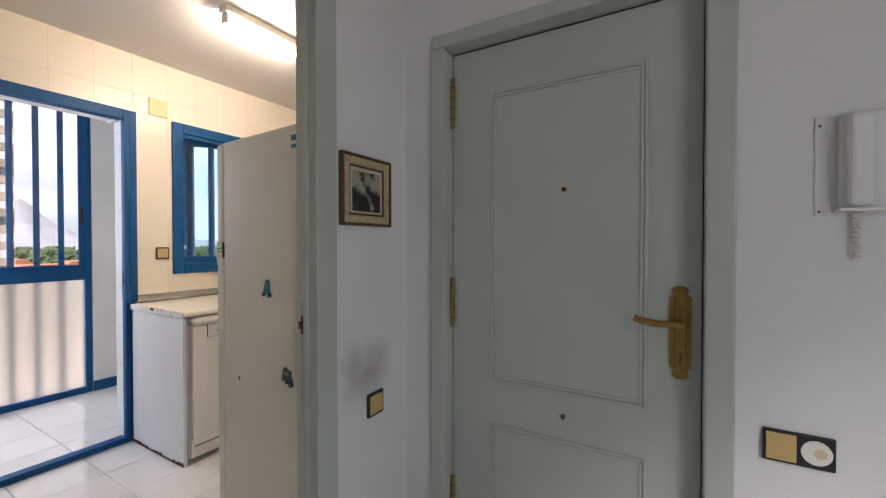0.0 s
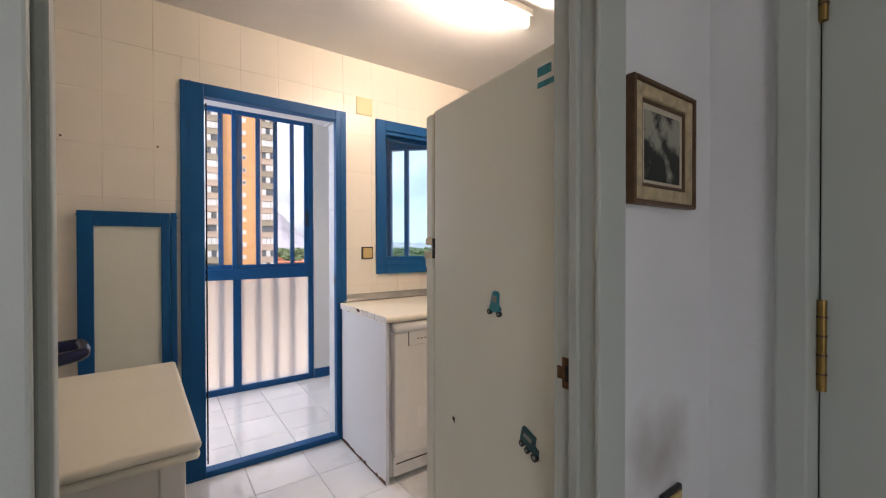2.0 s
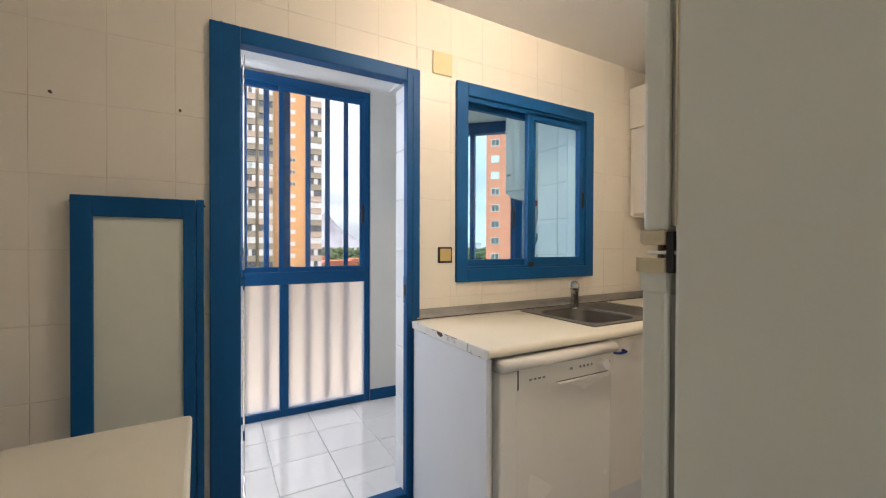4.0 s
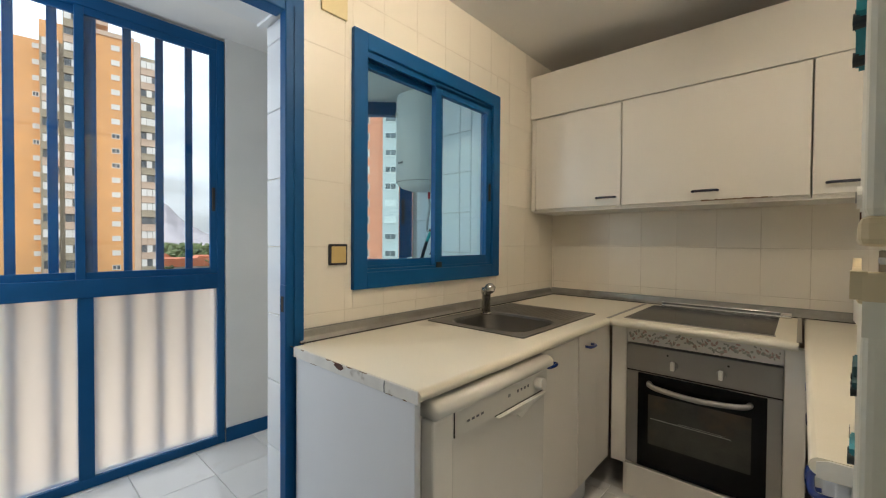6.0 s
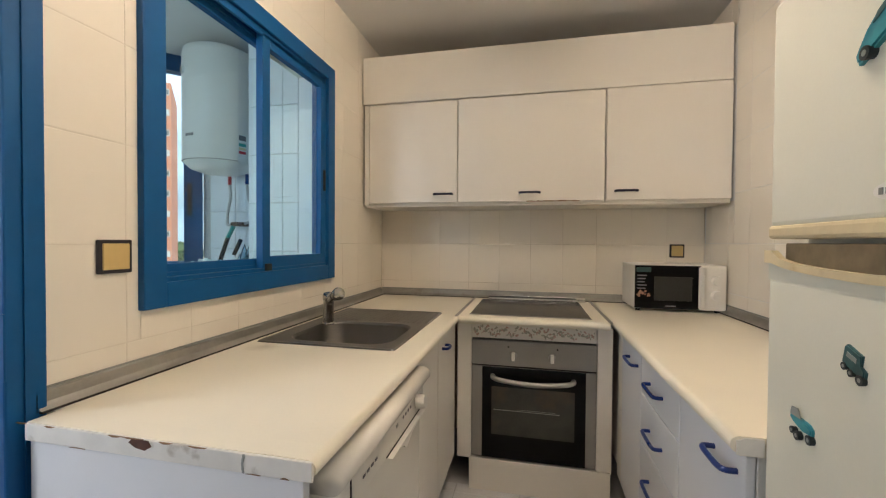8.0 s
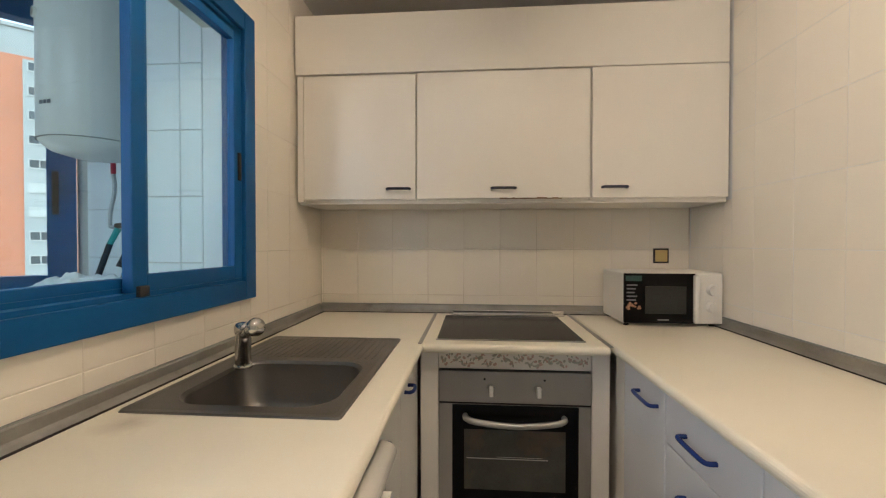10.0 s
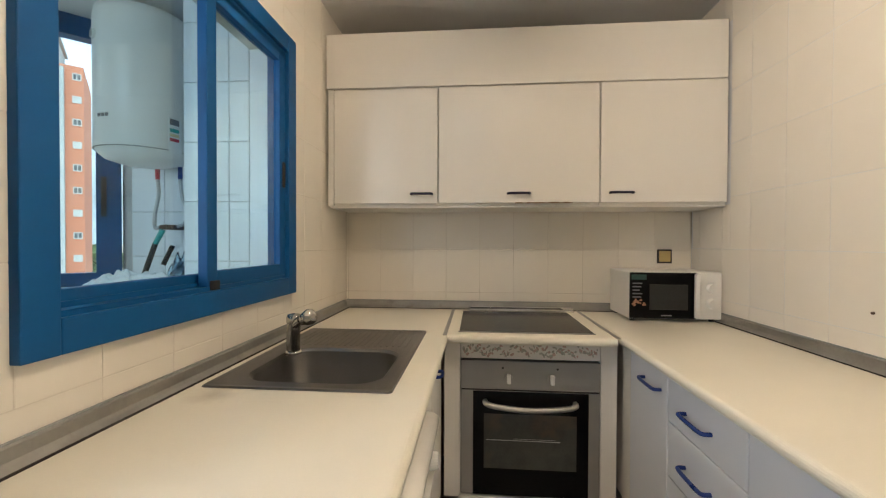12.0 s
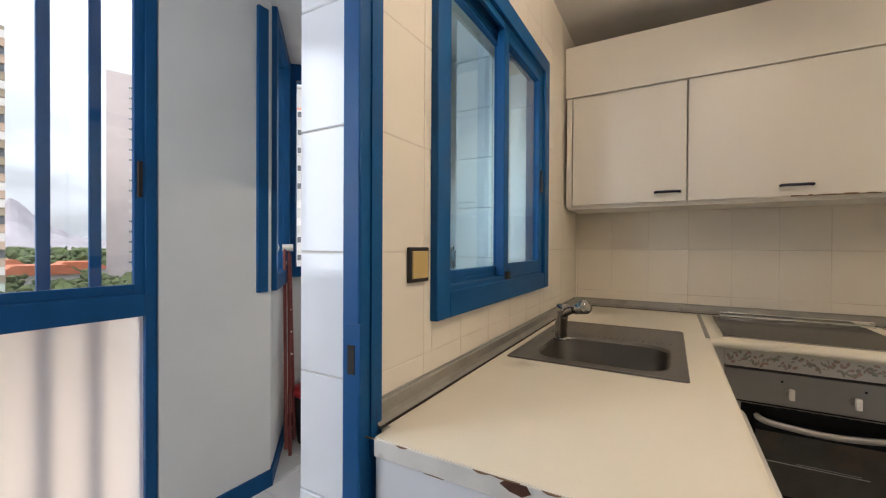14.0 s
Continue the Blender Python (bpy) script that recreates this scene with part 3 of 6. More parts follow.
moulding(-2.51, -1.985, 0.745, 1.818)
moulding(-2.51, -1.985, 0.14, 0.588)
part("peephole", rod((-2.24, 2.578, 1.44), (-2.24, 2.5855, 1.44), 0.009), BRASS, lf)
part("peephole_lens", rod((-2.24, 2.5765, 1.44), (-2.24, 2.5785, 1.44), 0.005), BLACK, lf)
part("bolt_cap", rod((-2.24, 2.578, 0.667), (-2.24, 2.5855, 0.667), 0.008), GILTD, lf)
for z in (1.80, 1.03, 0.25):
    h = part("hinge", rod((-2.664, 2.572, z - 0.095), (-2.664, 2.572, z + 0.095), 0.008), BRASS, e, "brass butt hinge")
    for k in (-0.06, -0.02, 0.02, 0.06):
        part("knuckle", rod((-2.664, 2.572, z + k - 0.002), (-2.664, 2.572, z + k + 0.002), 0.0092), GILTD, h)
plate = part("handle_plate", prism([(-1.898 + u, 0.99 + v) for u, v in ((-0.028, -0.10), (-0.018, -0.112), (-0.022, -0.125), (-0.010, -0.134), (0.010, -0.134), (0.022, -0.125), (0.018, -0.112), (0.028, -0.10),
                                                                         (0.028, 0.105), (0.018, 0.117), (0.022, 0.13), (0.010, 0.14), (-0.010, 0.14), (-0.022, 0.13), (-0.018, 0.117), (-0.028, 0.105))], "y", 2.578, 2.586), BRASS, lf, "ornate brass back plate")
part("raised_field", box(-1.914, -1.882, 2.5745, 2.579, 0.885, 1.10, 0.003), BRASS, plate)
part("spindle", rod((-1.898, 2.53, 1.022), (-1.898, 2.58, 1.022), 0.012), BRASS, lf)
part("lever", sweep([(-1.888, 2.535, 1.022), (-1.92, 2.532, 1.024), (-1.96, 2.533, 1.022), (-2.0, 2.535, 1.028), (-2.018, 2.537, 1.034)], 0.010, 10), BRASS, lf, "brass lever handle", True)
part("cylinder", rod((-1.898, 2.566, 0.925), (-1.898, 2.58, 0.925), 0.010), BRASS, lf)
part("keyhole", box(-1.9005, -1.8955, 2.5645, 2.5665, 0.905, 0.93, 0), DARK, lf)

# kitchen doorway: grey-green frame and the glazed leaf folded back
k = thing("door_3", (-2.9, 1.7, 0), "grey-green door frame with an open frosted glass door", "door", kind="structure")
for nm, r in (("jamb", (-2.948, -2.852, 2.064, 2.10, 0, 2.035)), ("jamb", (-2.948, -2.852, 1.325, 1.363, 0, 2.035)), ("head", (-2.948, -2.852, 1.325, 2.10, 2.035, 2.07)),
              ("casing", (-2.852, -2.842, 2.054, 2.136, 0, 2.10)), ("casing", (-2.852, -2.842, 1.285, 1.37, 0, 2.10)), ("casing", (-2.852, -2.842, 1.37, 2.054, 2.045, 2.10)),
              ("stop", (-2.905, -2.885, 2.052, 2.064, 0, 2.035)), ("stop", (-2.905, -2.885, 1.363, 1.375, 0, 2.035))):
    part(nm, box(*r, 0.003), DGREEN, k)
sp = part("strike_plate", box(-2.926, -2.897, 2.0615, 2.0645, 0.972, 1.030, 0.001), RUST, k, "tarnished brass strike plate")
part("strike_hole", box(-2.918, -2.899, 2.060, 2.0618, 0.986, 1.016, 0), DARK, sp)
part("strike_lip", box(-2.937, -2.926, 2.0612, 2.0645, 0.988, 1.012, 0.001), RUST, sp)
part("paint_chip", prism([(-2.905, 0.905), (-2.892, 0.90), (-2.888, 0.885), (-2.90, 0.872), (-2.908, 0.885)], "y", 2.0625, 2.0642), CHIP, k)
for z in (0.96, 0.905):
    part("screw_hole", rod((-2.87, 1.362, z), (-2.87, 1.3645, z), 0.008), GILTD, k)
# the leaf stands a little past a right angle into the kitchen
LEAF = Matrix.Translation((-2.955, 1.352, 0)) @ Matrix.Rotation(radians(190), 4, "Z")


def leaf_part(name, bm, material, parent, label="", smooth=False):
    bmesh.ops.transform(bm, matrix=LEAF, verts=bm.verts)
    return part(name, bm, material, parent, label, smooth)


lv = leaf_part("leaf", boxes((0.0, 0.03, 0.0, 0.036, 0.01, 2.02), (0.455, 0.479, 0.0, 0.036, 0.01, 2.02), (0.03, 0.455, 0.0, 0.036, 0.01, 0.10), (0.03, 0.455, 0.0, 0.036, 1.96, 2.02), bev=0.003), DGREEN, k, "grey-green leaf frame")
leaf_part("frosted_pane", box(0.03, 0.455, 0.022, 0.028, 0.10, 1.96, 0), FROST, lv, "pale blue-green frosted pane")
leaf_part("back_panel", box(0.03, 0.455, 0.002, 0.010, 0.10, 1.96, 0), LAM, lv, "white back panel")
hd = leaf_part("door_handle", box(0.434, 0.459, -0.010, 0.0, 1.036, 1.084, 0.003), DNAVY, lv, "dark navy lever handle")
leaf_part("lever", sweep([(0.447, -0.008, 1.062), (0.447, -0.044, 1.064), (0.440, -0.055, 1.063), (0.415, -0.057, 1.058), (0.397, -0.050, 1.055), (0.388, -0.018, 1.052)], 0.0105, 10), DNAVY, hd, "", True)

# ---- fluorescent lamp ----
tl = thing("ceiling_lamp", (-3.90, 2.72, ZC), "lit fluorescent tube in a white batten fixture on the ceiling", "lamp")
part("batten", box(-3.935, -3.865, 2.40, 3.04, 2.43, 2.468, 0.006), WPLAS, tl)
for y in (2.405, 3.015):
    part("lampholder", box(-3.918, -3.882, y, y + 0.02, 2.375, 2.43, 0.004), WPLAS, tl)
part("tube", rod((-3.90, 2.42, 2.40), (-3.90, 3.02, 2.40), 0.014, n=20), TUBE, tl, "glowing warm white tube", True)

# ---- kitchen units ----
UF = -4.29   # front of the units under the window
RF = -3.52   # front of the units on the hall side
OF = 3.79    # front of the oven housing
ZT = 0.876


def grip(parent, a, b, out, drop=0.0, material=NAVY):
    """A bow handle from a to b that stands out by the vector out."""
    a, b, o = Vector(a), Vector(b), Vector(out)
    d = (b - a).normalized()
    return part("handle", sweep([a - o * 0.02, a + o * 0.7, a + o + d * 0.012, (a + b) / 2 + o * 1.06, b + o - d * 0.012, b + o * 0.7, b - o * 0.02], 0.0062, 8), material, parent, "blue bow handle", True)


def unit(name, loc, label, body, doors, group="fitted kitchen units"):
    u = thing(name, loc, label, "kitchen unit", group)
    part("body", box(*body, 0.002), LAM, u)
    for r, m in doors:
        part("door", box(*r, 0.003), m, u)
    return u


# end panel, dishwasher, sink units
ep = single("end_panel", box(-4.885, -4.285, 2.392, 2.412, 0.0, 0.835, 0.002), LAMC, (-4.6, 2.40, 0), "white laminate end panel with a swollen bottom edge", "panel")
rag = bmesh.new()
rnd = random.Random(5)
x = -4.885
while x < -4.29:
    s = rnd.uniform(0.02, 0.05)
    bx(rag, x, min(x + s, -4.288), 2.3905, 2.3945, 0.0, rnd.uniform(0.008, 0.022))
    x += s
part("torn_edge", rag, BURN, ep, "torn damp-damaged bottom edge")
dw = thing("dishwasher", (-4.55, 2.73, 0), "white freestanding dishwasher under the worktop", "dishwasher")
part("body", box(-4.86, -4.305, 2.425, 3.035, 0.02, 0.825, 0.004), WENAM, dw)
part("door", box(-4.305, -4.265, 2.435, 3.035, 0.14, 0.72, 0.006), WENAM, dw)
part("top_trim", prism([(-4.315, 0.79), (-4.315, 0.834)] + [(-4.262 + 0.030 * math.sin(t), 0.811 + 0.023 * math.cos(t)) for t in [i * math.pi / 12 for i in range(13)]], "y", 2.43, 3.038), WENAM, dw, "rounded cream top trim", True)
cp = part("control_panel", prism([(-4.305, 0.787), (-4.2575, 0.787), (-4.2545, 0.715), (-4.305, 0.715)], "y", 2.515, 3.035), WENAM, dw)
part("corner_cap", box(-4.305, -4.256, 2.43, 2.512, 0.16, 0.785, 0.008), WENAM, dw)
gl = prism([(2.70, 0.714), (2.995, 0.714), (2.985, 0.708), (2.93, 0.688), (2.87, 0.668), (2.855, 0.662), (2.83, 0.680), (2.77, 0.700)], "x", -4.268, -4.238)
for vtx in gl.verts:
    if vtx.co.z < 0.70 and vtx.co.x > -4.245:
        vtx.co.x = -4.252
part("grip_lip", gl, WPLAS, dw, "bow-shaped grip lip")
for r in ((-4.2662, -4.2640, 2.515, 2.70, 0.7115, 0.7148), (-4.2662, -4.2640, 2.995, 3.033, 0.7115, 0.7148), (-4.2585, -4.2565, 2.5118, 2.5148, 0.715, 0.786)):
    part("seam", box(*r, 0), DARK, dw, "dark seam round the panel")
part("grip_shadow", prism([(2.70, 0.7165), (2.995, 0.7165), (2.995, 0.714), (2.70, 0.714)], "x", -4.266, -4.2525), DARK, dw)
for i in range(4):
    part("button", box(-4.2565, -4.2545, 2.565 + i * 0.022, 2.577 + i * 0.022, 0.742, 0.748, 0), INK, cp)
for i in range(4):
    part("mark", box(-4.2575, -4.2550, 2.83 + i * 0.022, 2.838 + i * 0.022, 0.752, 0.760, 0), INK, cp)
part("brand_mark", box(-4.2575, -4.2550, 2.775, 2.79, 0.750, 0.760, 0.001), RUBBER, cp)
part("dial", rod((-4.252, 2.955, 0.752), (-4.225, 2.955, 0.755), 0.022, 0.019, 20), WPLAS, cp, "white round dial")
part("indicator", box(-4.2565, -4.2545, 3.005, 3.012, 0.748, 0.755, 0), INK, cp)
part("toe_panel", box(-4.31, -4.285, 2.435, 3.035, 0.03, 0.135, 0.003), WENAM, dw)
part("toe_gap", box(-4.286, -4.2835, 2.45, 3.02, 0.092, 0.098, 0), DARK, dw)
u = unit("sink_unit", (-4.55, 3.22, 0), "white laminate sink base unit with a blue handle", (-4.89, -4.31, 3.045, 3.395, 0.15, 0.69), [((-4.309, UF, 3.048, 3.392, 0.155, 0.83), LAM)])
grip(u, (UF, 3.075, 0.775), (UF, 3.14, 0.775), (0.026, 0, 0))
u = unit("narrow_unit", (-4.55, 3.5, 0), "narrow white laminate base unit with a blue handle", (-4.89, -4.31, 3.398, 3.66, 0.15, 0.69), [((-4.309, UF, 3.40, 3.60, 0.155, 0.83), LAM)])
grip(u, (UF, 3.47, 0.775), (UF, 3.535, 0.775), (0.026, 0, 0))
part("filler", box(-4.309, -4.292, 3.603, 3.785, 0.155, 0.83, 0.002), LAM, u)
part("plinth", box(-4.36, -4.345, 3.045, 3.62, 0.0, 0.148, 0.001), LAMC, u)

# oven housing, oven, hob
oh = thing("oven_housing", (-3.91, 4.0, 0), "white laminate oven housing with side posts", "kitchen unit", "fitted kitchen units")
part("post", box(-4.278, -4.208, OF - 0.012, OF + 0.02, 0.15, 0.835, 0.002), LAM, oh)
part("post", box(-3.612, -3.545, OF - 0.012, OF + 0.02, 0.15, 0.835, 0.002), LAM, oh)
part("side", box(-4.225, -4.21, OF + 0.02, 4.36, 0.15, 0.83, 0.001), LAM, oh)
part("side", box(-3.61, -3.595, OF + 0.02, 4.36, 0.15, 0.83, 0.001), LAM, oh)
part("plinth", box(-4.20, -3.55, OF - 0.02, OF, 0.0, 0.158, 0.002), LAM, oh)
part("plinth_return", box(-4.215, -4.20, OF - 0.02, 4.0, 0.0, 0.158, 0.001), LAM, oh)
fs = part("flower_strip", box(-4.206, -3.614, OF - 0.006, OF + 0.01, 0.758, 0.832, 0.002), LAM, oh, "white strip printed with small roses")
rnd = random.Random(11)
for nm, mt_, cnt in (("rose_print", FLOWR, 60), ("leaf_print", FLOWG, 80)):
    fl = bmesh.new()
    for i in range(cnt):
        cx = -4.195 + 0.57 * (i + rnd.random()) / cnt
        cz = 0.795 + 0.012 * math.sin(cx * 68.0 + (0 if mt_ is FLOWR else 1.6)) + rnd.uniform(-0.015, 0.015)
        ra, rb, tu = rnd.uniform(0.005, 0.0105), rnd.uniform(0.0022, 0.006), rnd.uniform(0, 3.1)
        ring = []
        for a in range(6):
            u, v = ra * math.cos(a * 1.047), rb * math.sin(a * 1.047)
            ring.append(fl.verts.new((cx + u * math.cos(tu) - v * math.sin(tu), OF - 0.0064 - 0.0002 * (i % 3), cz + u * math.sin(tu) + v * math.cos(tu))))
        fl.faces.new(ring)
    tagged(part(nm, fl, mt_, fs), kind="stuff")
ov = thing("oven", (-3.91, 3.9, 0.16), "stainless steel built-in oven with a black glass door", "oven")
part("body", box(-4.19, -3.63, OF + 0.02, 4.33, 0.17, 0.74, 0.002), DARK, ov)
pn = part("control_panel", box(-4.206, -3.614, OF - 0.018, OF + 0.02, 0.628, 0.752, 0.003), STEEL, ov, "brushed steel control panel")
for x in (-4.0, -3.818):
    kb = part("knob", rod((x, OF - 0.018, 0.682), (x, OF - 0.032, 0.682), 0.0175, 0.016, 24), STEEL, pn)
    part("knob_grip", box(x - 0.008, x + 0.008, OF - 0.05, OF - 0.03, 0.662, 0.702, 0.003), WPLAS, kb)
for x in (-4.025, -3.793):
    part("pilot_lamp", rod((x, OF - 0.0175, 0.722), (x, OF - 0.0195, 0.722), 0.0045, n=10), DARK, pn)
dr = part("door", box(-4.206, -3.614, OF - 0.012, OF + 0.015, 0.165, 0.620, 0.003), STEEL, ov)
part("door_glass", box(-4.152, -3.662, OF - 0.0165, OF - 0.011, 0.168, 0.618, 0.001), BLACK, dr, "black glass door front")
vw = part("viewing_window", box(-4.105, -3.712, OF - 0.0175, OF - 0.0164, 0.285, 0.522, 0.0), mat("smoked_oven_window", (0.055, 0.055, 0.048), 0.10, spec=0.25, var=0.3, scale=10, bump=0, stain=(0.10, 0.065, 0.04), smin=0.55, smax=0.8), dr, "smoked viewing window")
part("rack", boxes((-4.095, -3.78, OF - 0.0182, OF - 0.0174, 0.407, 0.410), (-3.98, -3.80, OF - 0.0182, OF - 0.0174, 0.415, 0.4165)), STEEL, vw)
part("door_handle", sweep([(-4.10, OF - 0.012, 0.575), (-4.094, OF - 0.045, 0.575), (-4.05, OF - 0.056, 0.567), (-3.91, OF - 0.062, 0.558), (-3.77, OF - 0.056, 0.567), (-3.724, OF - 0.045, 0.575), (-3.718, OF - 0.012, 0.575)], 0.0115, 10), ALU, dr, "curved pale metal handle", True)
part("gap", box(-4.206, -3.614, OF - 0.008, OF, 0.620, 0.628, 0), DARK, ov)


# worktops with rounded front edges
def worktop(name, loc, label, axis, back, front, a, b, z0=0.84, z1=ZT, material=TOP):
    s = 1 if front > back else -1
    r = 0.016
    prof = [(back, z0), (back, z1)] + [(front - s * r + s * r * math.sin(t), z1 - r + r * math.cos(t)) for t in [i * math.pi / 10 for i in range(11)]] + [(front - s * r, z0)]
    prof = [(u, max(z0, v)) for u, v in prof]
    bm = prism(prof, axis, a, b)
    return single(name, bm, material, loc, label, "worktop")


wl_loc = (-4.6, 3.0, 0.84)
# left run is cut round the sink bowl
lt = worktop("worktop", wl_loc, "cream laminate worktop with a chipped end by the gallery door", "y", -4.92, -4.258, 2.435, 3.085, material=TOPS)
part("notched_end", prism([(-4.88, 0.84), (-4.88, ZT)] + [(-4.274 + 0.016 * math.sin(t), ZT - 0.016 + 0.016 * math.cos(t)) for t in [i * math.pi / 10 for i in range(11)]] + [(-4.274, 0.842)], "y", 2.385, 2.435), TOP, lt)
bm = bmesh.new()
for r in ((-4.92, -4.80, 3.085, 3.49, 0.84, ZT), (-4.40, -4.275, 3.085, 3.49, 0.84, ZT), (-4.92, -4.275, 3.49, 4.385, 0.84, ZT)):
    bx(bm, *r)
part("run", bm, TOP, lt)
cyl_edge = prism([(-4.275, 0.84), (-4.275, ZT)] + [(-4.274 + 0.016 * math.sin(t), ZT - 0.016 + 0.016 * math.cos(t)) for t in [i * math.pi / 10 for i in range(11)]] + [(-4.274, 0.842)], "y", 3.085, 3.70)
part("front_edge", cyl_edge, TOP, lt)
part("end_strip", box(-4.88, -4.262, 2.380, 2.3855, 0.841, ZT - 0.001, 0.002), EDGE, lt, "worn grey edging strip")
part("chip", prism([(-4.62, ZT - 0.002), (-4.585, ZT - 0.002), (-4.578, ZT - 0.012), (-4.592, ZT - 0.02), (-4.612, ZT - 0.017), (-4.628, ZT - 0.009)], "y", 2.3785, 2.3815), BURN, lt, "dark burnt chip")
rnd = random.Random(31)
for i in range(9):
    x, top = -4.86 + 0.066 * i + rnd.uniform(-0.03, 0.03), rnd.random() < 0.5
    zc, w_, h_ = (ZT - 0.001 if top else 0.8415), rnd.uniform(0.008, 0.026), rnd.uniform(0.0012, 0.0032) * (-1 if top else 1)
    part("edge_chip", prism([(x - w_, zc), (x - w_ * 0.3, zc + h_), (x + w_ * 0.5, zc + h_ * 0.7), (x + w_, zc)], "y", 2.3788, 2.3812), CHIP, lt)
part("crack", prism([(-4.392, 0.842), (-4.388, 0.842), (-4.39, 0.858), (-4.386, 0.874), (-4.391, 0.874), (-4.394, 0.858)], "y", 2.3790, 2.3815), RUBBER, lt)
worktop("worktop", (-3.9, 4.0, 0.84), "cream laminate worktop around the hob", "x", 4.385, 3.69, -4.268, -3.572)
rt = worktop("worktop", (-3.2, 3.4, 0.84), "cream laminate worktop on the hall side with a rounded front edge", "y", -2.94, -3.555, 2.64, 4.385)
for x in (-4.270, -3.570):
    single("joint_strip", box(x - 0.008, x + 0.008, 3.688, 4.36, ZT + 0.0005, ZT + 0.003, 0.001), ALU, (x, 4.0, ZT), "dull aluminium joint strip between worktops", "joint strip", "worktop joint strips")
part("bare_end", prism([(-3.545, 0.842), (-3.545, 0.868), (-3.53, 0.874), (-3.50, 0.874), (-3.50, 0.842)], "y", 2.637, 2.641), EDGE, rt, "bare worn end")


# upstand trims on the worktops
def upstand(name, loc, axis, c, s, a, b):
    prof = [(c, ZT + 0.004), (c, ZT + 0.040), (c + s * 0.005, ZT + 0.044), (c + s * 0.010, ZT + 0.040), (c + s * 0.013, ZT + 0.018), (c + s * 0.018, ZT + 0.011), (c + s * 0.026, ZT + 0.004)]
    u_ = thing(name, loc, "dull grey aluminium upstand along the worktop", "upstand", "worktop upstands")
    part("profile", prism(prof, axis, a, b), ALU, u_)
    part("seal", prism([(c, ZT), (c, ZT + 0.004), (c + s * 0.0285, ZT + 0.004), (c + s * 0.030, ZT)], axis, a, b), DARK, u_, "black rubber seal")
    part("top_bead", prism([(c, ZT + 0.0405), (c, ZT + 0.047), (c + s * 0.006, ZT + 0.047), (c + s * 0.0065, ZT + 0.044)], axis, a, b), RUBBER, u_, "grey top bead")
    return u_


upstand("upstand", (-4.91, 3.3, ZT), "y", -4.9195, 1, 2.4165, 4.355)
upstand("upstand", (-3.9, 4.38, ZT), "x", 4.3845, -1, -4.915, -2.945)
upstand("upstand", (-2.95, 3.4, ZT), "y", -2.9405, -1, 2.64, 4.355)
# thin dark strip standing in for shade where the upstand ends
single("upstand_end_cap", box(-4.9195, -4.900, 2.411, 2.416, ZT, ZT + 0.040, 0.001), DARK, (-4.91, 2.413, ZT), "dark strip for the shade at the end of the upstand", "end cap")
single("hob_trim", boxes((-4.18, -3.60, 4.318, 4.352, ZT + 0.0005, ZT + 0.026), (-4.18, -3.60, 4.296, 4.319, ZT + 0.0005, ZT + 0.010), bev=0.003), CHROME, (-3.9, 4.33, ZT), "shiny metal strip behind the hob", "trim")

hb = thing("hob", (-3.93, 4.0, ZT), "black ceramic hob set in the worktop", "hob")
part("glass_top", box(-4.212, -3.645, 3.762, 4.275, ZT, ZT + 0.006, 0.002), HOB, hb)
part("rim", box(-4.216, -3.641, 3.757, 3.762, ZT, ZT + 0.005, 0), ALU, hb)

# sink with bowl and drainer
sk = thing("sink", (-4.6, 3.4, ZT), "worn stainless steel inset sink with ridged drainer", "sink")
SX0, SX1, SY0, SY1 = -4.865, -4.352, 3.03, 3.755
BX0, BX1, BY0, BY1 = -4.79, -4.405, 3.09, 3.43


def rr_loop(x0, x1, y0, y1, r, z, n=6):
    out = []
    for cx, cy, a0 in ((x1 - r, y1 - r, 0), (x0 + r, y1 - r, 90), (x0 + r, y0 + r, 180), (x1 - r, y0 + r, 270)):
        for i in range(n + 1):
            a = radians(a0 + 90 * i / n)
            out.append((cx + r * math.cos(a), cy + r * math.sin(a), z))
    return out


loops = [rr_loop(SX0, SX1, SY0, SY1, 0.012, ZT + 0.0005), rr_loop(SX0 + 0.003, SX1 - 0.003, SY0 + 0.003, SY1 - 0.003, 0.012, ZT + 0.005), rr_loop(SX0 + 0.02, SX1 - 0.02, SY0 + 0.02, SY1 - 0.02, 0.02, ZT + 0.003),
         rr_loop(BX0 - 0.008, BX1 + 0.008, BY0 - 0.008, BY1 + 0.008, 0.085, ZT + 0.003), rr_loop(BX0, BX1, BY0, BY1, 0.08, ZT - 0.006), rr_loop(BX0 + 0.012, BX1 - 0.012, BY0 + 0.012, BY1 - 0.012, 0.075, ZT - 0.12),
         rr_loop(BX0 + 0.03, BX1 - 0.03, BY0 + 0.03, BY1 - 0.03, 0.07, ZT - 0.148), rr_loop(BX0 + 0.15, BX1 - 0.15, BY0 + 0.15, BY1 - 0.15, 0.03, ZT - 0.155)]


def shell(rings, closed):
    s_ = bmesh.new()
    vl = [[s_.verts.new(p) for p in lo] for lo in rings]
    for a, b in zip(vl, vl[1:]):
        for i in range(len(a)):
            s_.faces.new((a[i], a[(i + 1) % len(a)], b[(i + 1) % len(b)], b[i]))
    if closed:
        s_.faces.new(vl[-1])
    return s_


